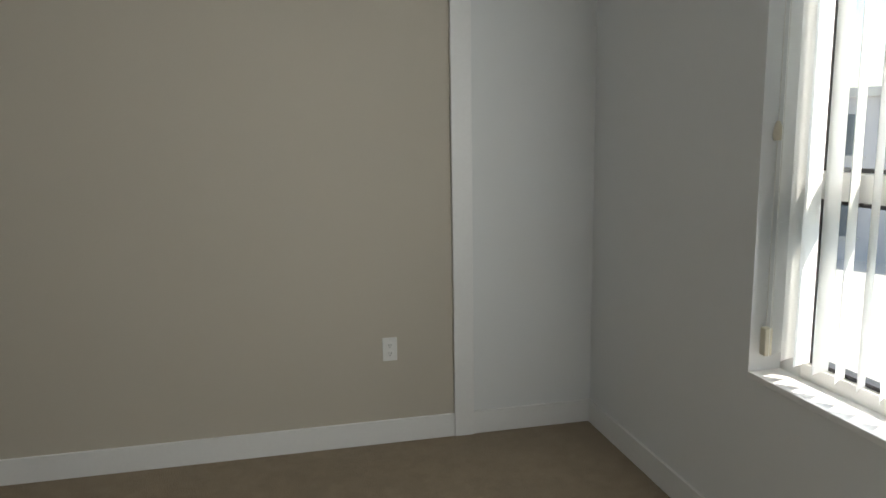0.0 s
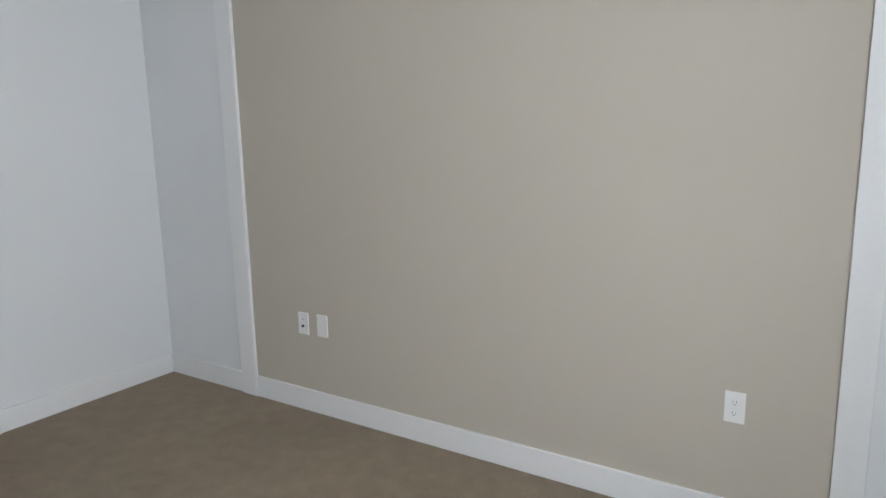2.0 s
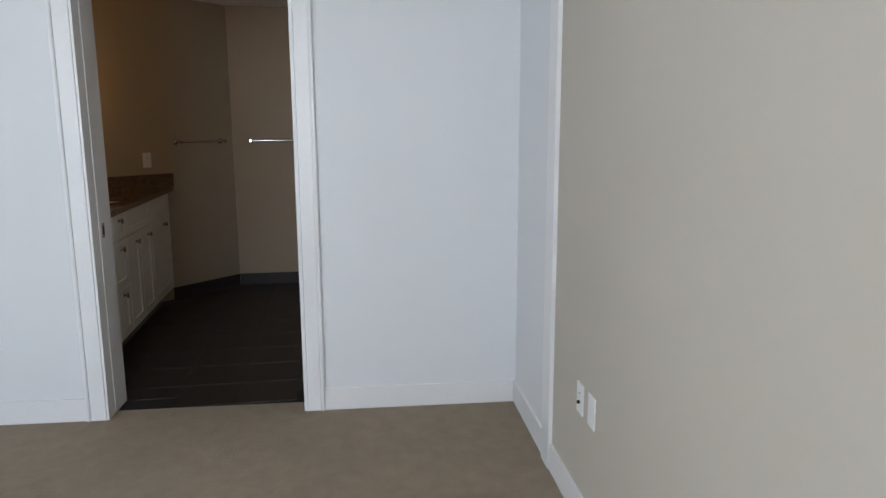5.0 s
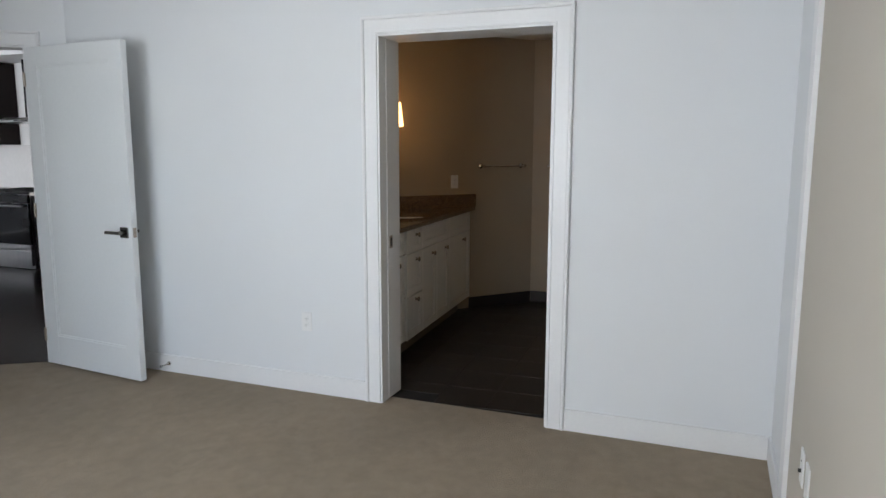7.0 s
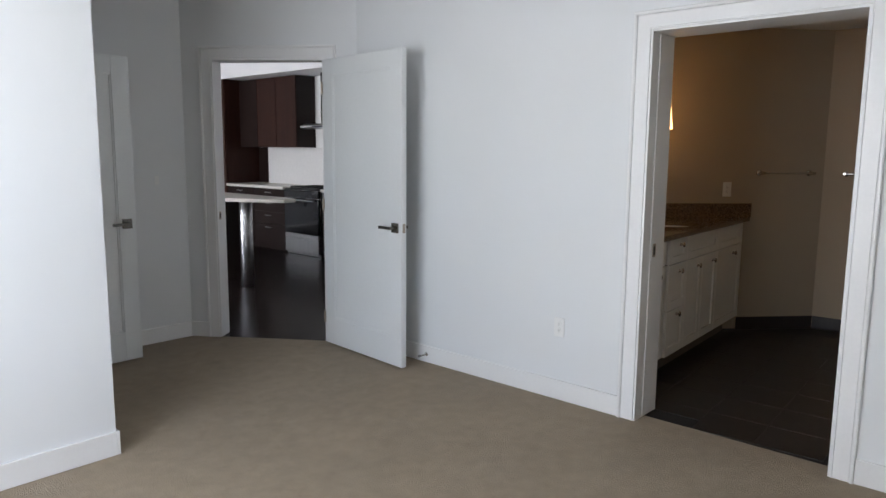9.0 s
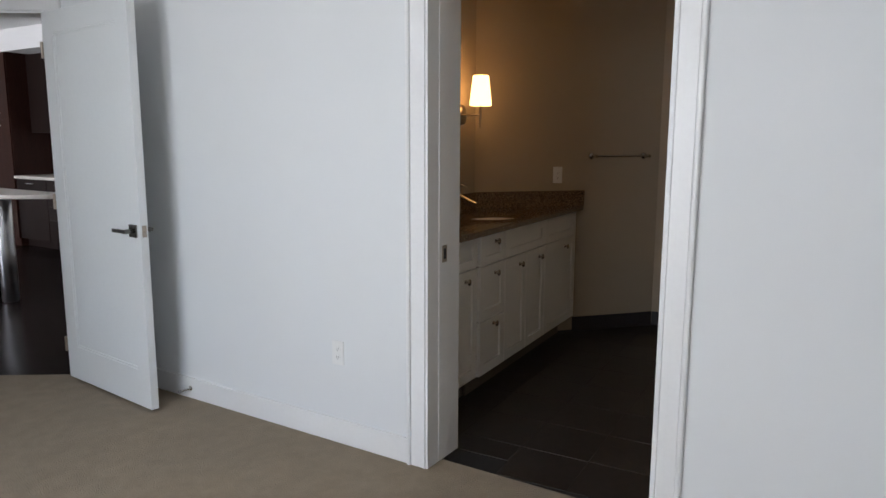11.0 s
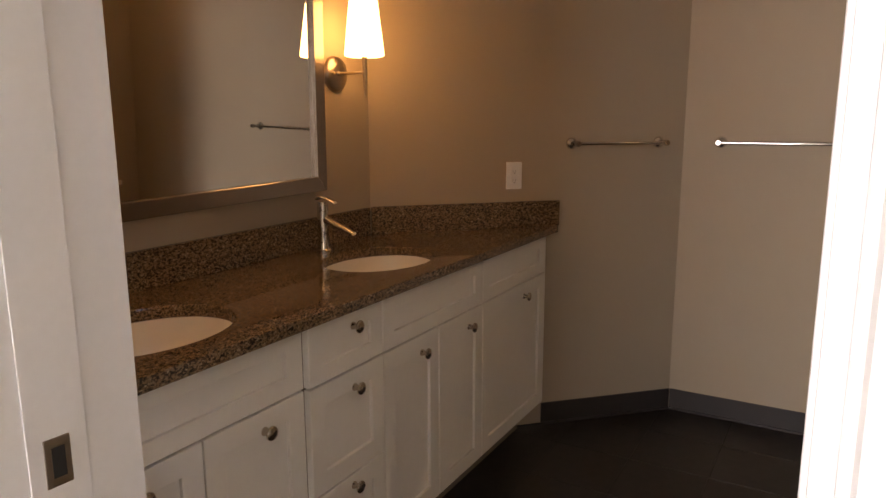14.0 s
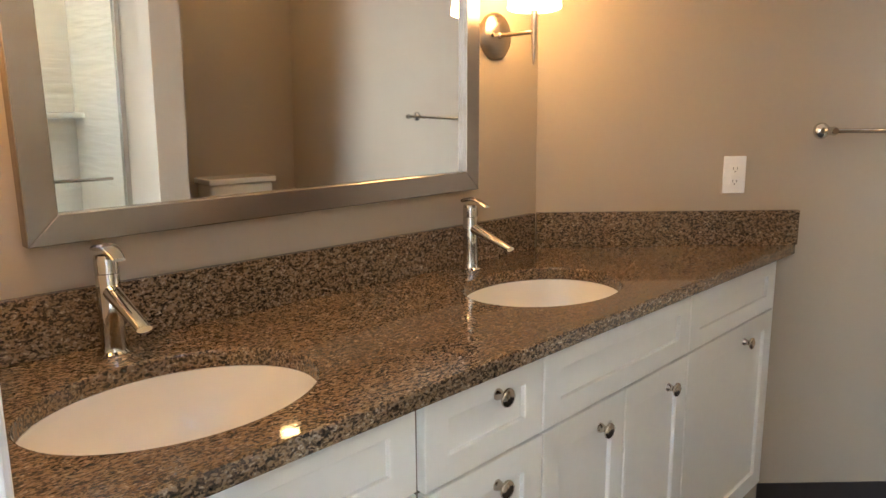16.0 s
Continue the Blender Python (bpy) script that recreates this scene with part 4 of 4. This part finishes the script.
for lx, ly, glow in ((-2.49, -0.37, DOWNLIGHT), (-0.85, -0.28, SHOWER_LIGHT)):
    root = thing("recessed_downlight", BATH @ Matrix.Translation((lx, ly, BCEIL)), "lit recessed ceiling downlight with white trim", "ceiling light", "bathroom downlights")
    part("trim_ring", lathe([(0.062, 0.0), (0.085, 0.0), (0.085, -0.004), (0.066, -0.008), (0.062, -0.004), (0.062, 0.0)], 40), TRIM, root)
    part("lens", lathe([(0, -0.001), (0.063, -0.001), (0.063, -0.003), (0, -0.003)], 40), glow, root, "glowing lens")


# ---- bathroom: toilet and shower ----
def toilet(m):
    root = thing("toilet", m, "white two-piece toilet with a closed lid", "toilet")
    bm = lathe([(0, 0), (0.12, 0), (0.125, 0.03), (0.10, 0.12), (0.11, 0.2), (0.16, 0.3), (0.19, 0.37), (0.185, 0.39), (0, 0.39)], 36, Matrix.Translation((0, 0.44, 0)), sy=1.3)
    add_box(bm, -0.1, 0.1, 0.02, 0.32, 0.0, 0.36, 0.03)
    part("bowl", bm, PORCELAIN, root)
    part("seat", lathe([(0, 0.392), (0.188, 0.392), (0.192, 0.402), (0.186, 0.412), (0, 0.412)], 36, Matrix.Translation((0, 0.435, 0)), sy=1.28), PORCELAIN, root)
    part("lid", lathe([(0, 0.413), (0.186, 0.413), (0.19, 0.42), (0.18, 0.432), (0, 0.436)], 36, Matrix.Translation((0, 0.435, 0)), sy=1.28), PORCELAIN, root)
    tank = part("tank", box(-0.225, 0.225, 0.015, 0.20, 0.37, 0.862, 0.022), PORCELAIN, root)
    part("tank_lid", box(-0.24, 0.24, 0.008, 0.215, 0.863, 0.90, 0.01), PORCELAIN, tank)
    bm = bmesh.new()
    rod(bm, (-0.17, 0.198, 0.79), (-0.17, 0.215, 0.79), 0.012)
    rod(bm, (-0.175, 0.212, 0.79), (-0.10, 0.216, 0.785), 0.0055)
    part("flush_lever", bm, CHROME, tank, "chrome flush lever")


toilet(BATH @ pose(-2.44, BNORTH, -0.006, 0, 0, 180))

SX0, SX1, SY = PART1, BEAST - 0.02, -0.58
root = thing("shower_stall", BATH, "white ribbed shower surround with a corner shelf", "shower")
part("tray", box(SX0, SX1, SY - 0.05, BNORTH, -0.006, 0.1, 0.01), PORCELAIN, root)
part("back_panel", box(SX0 + 0.012, SX1 - 0.012, BNORTH - 0.012, BNORTH, 0.1, 2.2, 0.003), SURROUND, root)
part("side_panel", box(SX0, SX0 + 0.012, SY + 0.02, BNORTH, 0.1, 2.2, 0.003), SURROUND, root)
part("side_panel", box(SX1 - 0.012, SX1, SY + 0.02, BNORTH, 0.1, 2.2, 0.003), SURROUND, root)
part("corner_shelf", prism([(SX0 + 0.012, BNORTH - 0.012), (SX0 + 0.30, BNORTH - 0.012), (SX0 + 0.24, BNORTH - 0.12), (SX0 + 0.012, BNORTH - 0.16)], 1.27, 1.30, 0.006), SURROUND, root)
root = thing("shower_door", BATH, "framed clear glass shower door with a chrome towel bar", "shower door")
for x0, x1 in ((SX0, SX0 + 0.028), (SX1 - 0.028, SX1)):
    part("frame_post", box(x0, x1, SY - 0.02, SY + 0.015, 0.1, 1.98, 0.003), CHROME, root)
part("frame_rail", box(SX0 + 0.028, SX1 - 0.028, SY - 0.02, SY + 0.015, 0.1, 0.13, 0.003), CHROME, root)
part("frame_rail", box(SX0 + 0.028, SX1 - 0.028, SY - 0.02, SY + 0.015, 1.95, 1.98, 0.003), CHROME, root)
pane = part("pane", box(SX0 + 0.028, SX1 - 0.028, SY - 0.004, SY + 0.004, 0.13, 1.95), GLASS, root, "clear glass pane", round_off=False)
pane.visible_shadow = False
bm = bmesh.new()
rod(bm, (SX0 + 0.10, SY - 0.05, 1.0), (SX0 + 0.75, SY - 0.05, 1.0), 0.008)
for x in (SX0 + 0.12, SX0 + 0.73):
    rod(bm, (x, SY - 0.052, 1.0), (x, SY - 0.004, 1.0), 0.008)
part("towel_rail", bm, CHROME, root, "chrome rail across the glass")

# ---- kitchen beyond the bedroom door ----
KX = -3.02
sl = (Vector((*SW2, 0)) - Vector((*SW1, 0))).normalized()
kf = part("floor_kitchen", prism([(0.045, -4.43), (-0.09, -4.36), (-0.235, -4.30), (-0.235, -3.02), (KX, -3.02), (KX, -11.6), (4.2, -11.6), (4.2, -5.61), (0.78, -5.61), (0.70, -5.356)], -0.12, -0.006), DARK_FLOOR, round_off=False)
tagged(kf, "dark espresso wood kitchen floor with a soft sheen", "floor", kind="structure")
wall("wall_kitchen_west", (KX, -3.02), (KX, -11.6), 0.14, 2.86, CEILING, "plain white kitchen wall")
wall("wall_kitchen_south", (KX, -11.6), (4.2, -11.6), 0.14, 2.86, CEILING, "plain white kitchen wall")
wall("wall_kitchen_east", (4.2, -11.6), (4.2, -5.61), 0.14, 2.86, CEILING, "white kitchen wall, out of view, with an assumed window opening", [(1.1, 3.7, 0.6, 2.3)])
wall("wall_kitchen_north", (-0.235, -3.02), (KX, -3.02), 0.05, 2.86, CEILING, "plain white kitchen wall")
tagged(part("ceiling_kitchen", box(KX - 0.14, 4.34, -11.74, -5.62, 2.80, 2.92), CEILING, round_off=False), "flat white kitchen ceiling", "ceiling", kind="structure")
tagged(part("ceiling_hall", box(KX - 0.14, -0.236, -5.62, -3.02, 2.80, 2.92), CEILING, round_off=False), "flat white hall ceiling", "ceiling", kind="structure")
tagged(part("ceiling_lobby", prism([(-0.236, -4.56), (0.02, -4.57), (0.69, -5.52), (0.69, -5.62), (-0.236, -5.62)], 2.80, 2.90), CEILING, round_off=False), "flat white lobby ceiling", "ceiling", kind="structure")
tagged(part("soffit", box(KX, -2.40, -11.6, -7.0, 2.532, 2.80), CEILING, round_off=False), "white boxed soffit above the kitchen cabinets", "soffit", kind="structure")
KF = -2.42


def drawer_unit(y0, y1, label, rows, mat):
    root = thing("kitchen_cabinet", pose(0, 0, 0), label, "cabinet", "kitchen base cabinets")
    part("body", box(KX, KF - 0.02, y0, y1, 0.1, 0.9), mat, root, round_off=False)
    part("toe_kick", box(KX, KF - 0.09, y0, y1, -0.006, 0.1), ESPRESSO, root, round_off=False)
    for low, high in rows:
        d = part("drawer", box(KF - 0.02, KF, y0 + 0.003, y1 - 0.003, low, high, 0.002), mat, root)
        bm = bmesh.new()
        ym, z = (y0 + y1) / 2, high - 0.05
        rod(bm, (KF + 0.028, ym - 0.07, z), (KF + 0.028, ym + 0.07, z), 0.0055, steps=10)
        for y in (ym - 0.055, ym + 0.055):
            rod(bm, (KF, y, z), (KF + 0.028, y, z), 0.0045, steps=8)
        part("bar_handle", bm, STEEL, d, "steel bar handle")
    return root


drawer_unit(-9.50, -8.725, "dark brown wooden kitchen unit with four drawers", ((0.105, 0.385), (0.39, 0.56), (0.565, 0.735), (0.74, 0.895)), ESPRESSO)
drawer_unit(-10.22, -9.505, "dark brown wooden kitchen unit with a drawer over a door", ((0.105, 0.735), (0.74, 0.895)), ESPRESSO)
drawer_unit(-7.87, -7.2, "dark brown wooden kitchen drawer unit", ((0.105, 0.42), (0.425, 0.70), (0.705, 0.895)), ESPRESSO)
tagged(part("kitchen_counter", box(KX, KF + 0.03, -10.22, -8.718, 0.902, 0.94, 0.004), QUARTZ), "pale stone kitchen counter along the wall", "countertop")
tagged(part("kitchen_counter", box(KX, KF + 0.03, -7.875, -7.2, 0.902, 0.94, 0.004), QUARTZ), "pale stone kitchen counter beside the stove", "countertop")
root = thing("tile_backsplash", pose(0, 0, 0), "white tiled kitchen backsplash", "backsplash", kind="structure")
part("tiles", box(KX, KX + 0.012, -9.97, -7.2, 0.942, 1.498), BACKSPLASH, root, round_off=False)
part("side_panel", box(KX, KX + 0.02, -10.22, -9.972, 0.942, 1.498), ESPRESSO, root, "dark wood back panel", round_off=False)

root = thing("tall_cabinet", pose(0, 0, 0), "tall reddish-brown wooden pantry cabinet", "cabinet")
part("body", box(KX, KF, -11.59, -10.225, -0.006, 2.53), RED_WOOD, root, round_off=False)
for y0, y1 in ((-11.59, -11.155), (-11.15, -10.695), (-10.69, -10.228)):
    for low, high in ((0.1, 1.672), (1.677, 2.525)):
        d = part("door", box(KF + 0.001, KF + 0.021, y0 + 0.002, y1 - 0.002, low, high, 0.002), RED_WOOD, root)
        bm = bmesh.new()
        ym = (y0 + y1) / 2
        rod(bm, (KF + 0.045, ym - 0.06, low + 0.08 if low > 1 else high - 0.08), (KF + 0.045, ym + 0.06, low + 0.08 if low > 1 else high - 0.08), 0.006, steps=10)
        part("bar_handle", bm, STEEL, d, "steel bar handle")
# southernmost door takes the darker wood to imitate light fading along the row
for y0, y1, mat in ((-10.22, -9.74, ESPRESSO), (-9.735, -9.25, RED_WOOD), (-9.245, -8.76, RED_WOOD)):
    root = thing("wall_cabinet", pose(0, 0, 0), "reddish-brown wooden kitchen wall cabinet", "cabinet", "kitchen wall cabinets")
    part("body", box(KX, -2.69, y0, y1, 1.50, 2.52), ESPRESSO, root, round_off=False)
    part("door", box(-2.689, -2.669, y0 + 0.002, y1 - 0.002, 1.502, 2.518, 0.002), mat, root)

root = thing("stove", pose(0, 0, 0), "stainless steel and black glass kitchen stove", "stove")
part("body", box(KX + 0.03, KF - 0.03, -8.712, -7.942, 0.0, 0.91, 0.004), STEEL, root)
door = part("oven_door", box(KF - 0.029, KF + 0.01, -8.708, -7.947, 0.30, 0.80, 0.006), BLACK_GLASS, root, "black glass oven door")
bm = bmesh.new()
rod(bm, (KF + 0.05, -8.66, 0.77), (KF + 0.05, -8.0, 0.77), 0.011)
for y in (-8.63, -8.03):
    rod(bm, (KF + 0.008, y, 0.77), (KF + 0.05, y, 0.77), 0.008)
part("door_handle", bm, STEEL, door)
part("band", box(KF - 0.029, KF + 0.012, -8.708, -7.947, 0.235, 0.296, 0.004), STEEL, root)
part("drawer", box(KF - 0.029, KF + 0.012, -8.708, -7.947, 0.04, 0.23, 0.006), STEEL, root)
part("control_panel", box(KF - 0.029, KF + 0.02, -8.708, -7.947, 0.805, 0.905, 0.006), BLACK_GLASS, root)
part("cooktop", box(KX + 0.04, KF - 0.0, -8.708, -7.947, 0.911, 0.925, 0.003), BLACK_GLASS, root)
for y in (-8.52, -8.14):
    for x in (KF - 0.14, KF - 0.42):
        bm = bmesh.new()
        for k in range(4):
            add_box(bm, x - 0.1, x + 0.1, y - 0.11 + k * 0.07, y - 0.098 + k * 0.07, 0.945, 0.957, 0.002)
        for e in (-0.1, 0.09):
            add_box(bm, x + e, x + e + 0.012, y - 0.12, y + 0.12, 0.925, 0.946, 0.002)
        part("grate", bm, BLACK_IRON, root, "black iron grate")
root = thing("range_hood", pose(0, 0, 0), "slim stainless range hood with a chamfered front over the stove", "range hood")
bm = bmesh.new()
lip = [(KX, 1.762), (-2.70, 1.762), (-2.64, 1.776), (-2.64, 1.800), (-2.72, 1.832), (KX, 1.832)]
ends = [[bm.verts.new((x, y, z)) for x, z in lip] for y in (-8.62, -7.95)]
bm.faces.new(ends[0]), bm.faces.new(ends[1])
for k in range(len(lip)):
    bm.faces.new((ends[0][k], ends[0][(k + 1) % len(lip)], ends[1][(k + 1) % len(lip)], ends[1][k]))
part("canopy", bm, STEEL, root)
part("control_strip", box(-2.6405, -2.6385, -8.36, -8.12, 1.780, 1.796), BLACK_GLASS, root, "black control strip")
part("duct_cover", box(KX, KX + 0.26, -8.30, -8.0, 1.833, 2.531, 0.004), BLACK_GLASS, root, "dark duct cover")

root = thing("kitchen_island", pose(0, 0, 0), "kitchen island with a pale stone top and a steel column", "kitchen island")
part("top", prism([(-0.95, -6.50), (-0.90, -6.37), (-0.76, -6.38), (-0.60, -6.58), (-0.44, -6.89), (0.25, -8.25), (0.25, -8.70), (-0.95, -8.70)], 0.922, 0.96, 0.005), QUARTZ, root)
part("cabinet", prism([(-0.90, -7.45), (-0.30, -7.45), (0.15, -8.30), (0.15, -8.65), (-0.90, -8.65)], -0.006, 0.9215), ESPRESSO, root, round_off=False)
bm = bmesh.new()
rod(bm, (-0.665, -6.94, -0.006), (-0.665, -6.94, 0.9215), 0.068, steps=32)
part("column", bm, STEEL, root, "brushed steel column leg")


# ---- bathroom floor tiles ----
PITCH, JOINT = 0.3225, 0.0035
tiles = {}
for i in range(-2, 10):
    for j in range(-3, 8):
        x0, y0 = -2.665 + i * PITCH, -2.165 + j * PITCH
        x1, y1 = min(x0 + PITCH, -0.10), min(y0 + PITCH, BNORTH - 0.003)
        x0, y0 = max(x0, BW + 0.003), max(y0, BBACK + 0.003)
        if x1 - x0 < 0.02 or y1 - y0 < 0.02 or x1 + y1 < DIAG:
            continue
        if x1 > -0.24 and not (-2.06 < y0 and y1 < -1.15):
            x1 = min(x1, -0.24)
            if x1 - x0 < 0.02:
                continue
        g = JOINT / 2
        if x0 + y0 < DIAG:
            # cut along the slanting wall
            corners = [(x0 + g, y0 + g), (x1 - g, y0 + g), (x1 - g, y1 - g), (x0 + g, y1 - g)]
            shape = []
            for (ax, ay), (bx, by) in zip(corners, corners[1:] + corners[:1]):
                da, db = ax + ay - DIAG, bx + by - DIAG
                if da > 0:
                    shape.append((ax, ay))
                if da * db < 0:
                    u = da / (da - db)
                    shape.append((ax + (bx - ax) * u, ay + (by - ay) * u))
            if len(shape) > 2:
                tile = part("floor_tile", prism(shape, -0.012, -0.006), BATH_FLOOR, fl, round_off=False)
                tile.matrix_basis = BATH
            continue
        size = (round(x1 - x0 - JOINT, 4), round(y1 - y0 - JOINT, 4))
        if size not in tiles:
            tile = part("floor_tile", box(-size[0] / 2, size[0] / 2, -size[1] / 2, size[1] / 2, -0.006, 0.0, 0.0012), BATH_FLOOR, fl)
            tiles[size] = tile.data
        else:
            tile = new("floor_tile", tiles[size])
            tile.parent = fl
        tile.matrix_basis = BATH @ Matrix.Translation(((x0 + x1) / 2, (y0 + y1) / 2, -0.006))
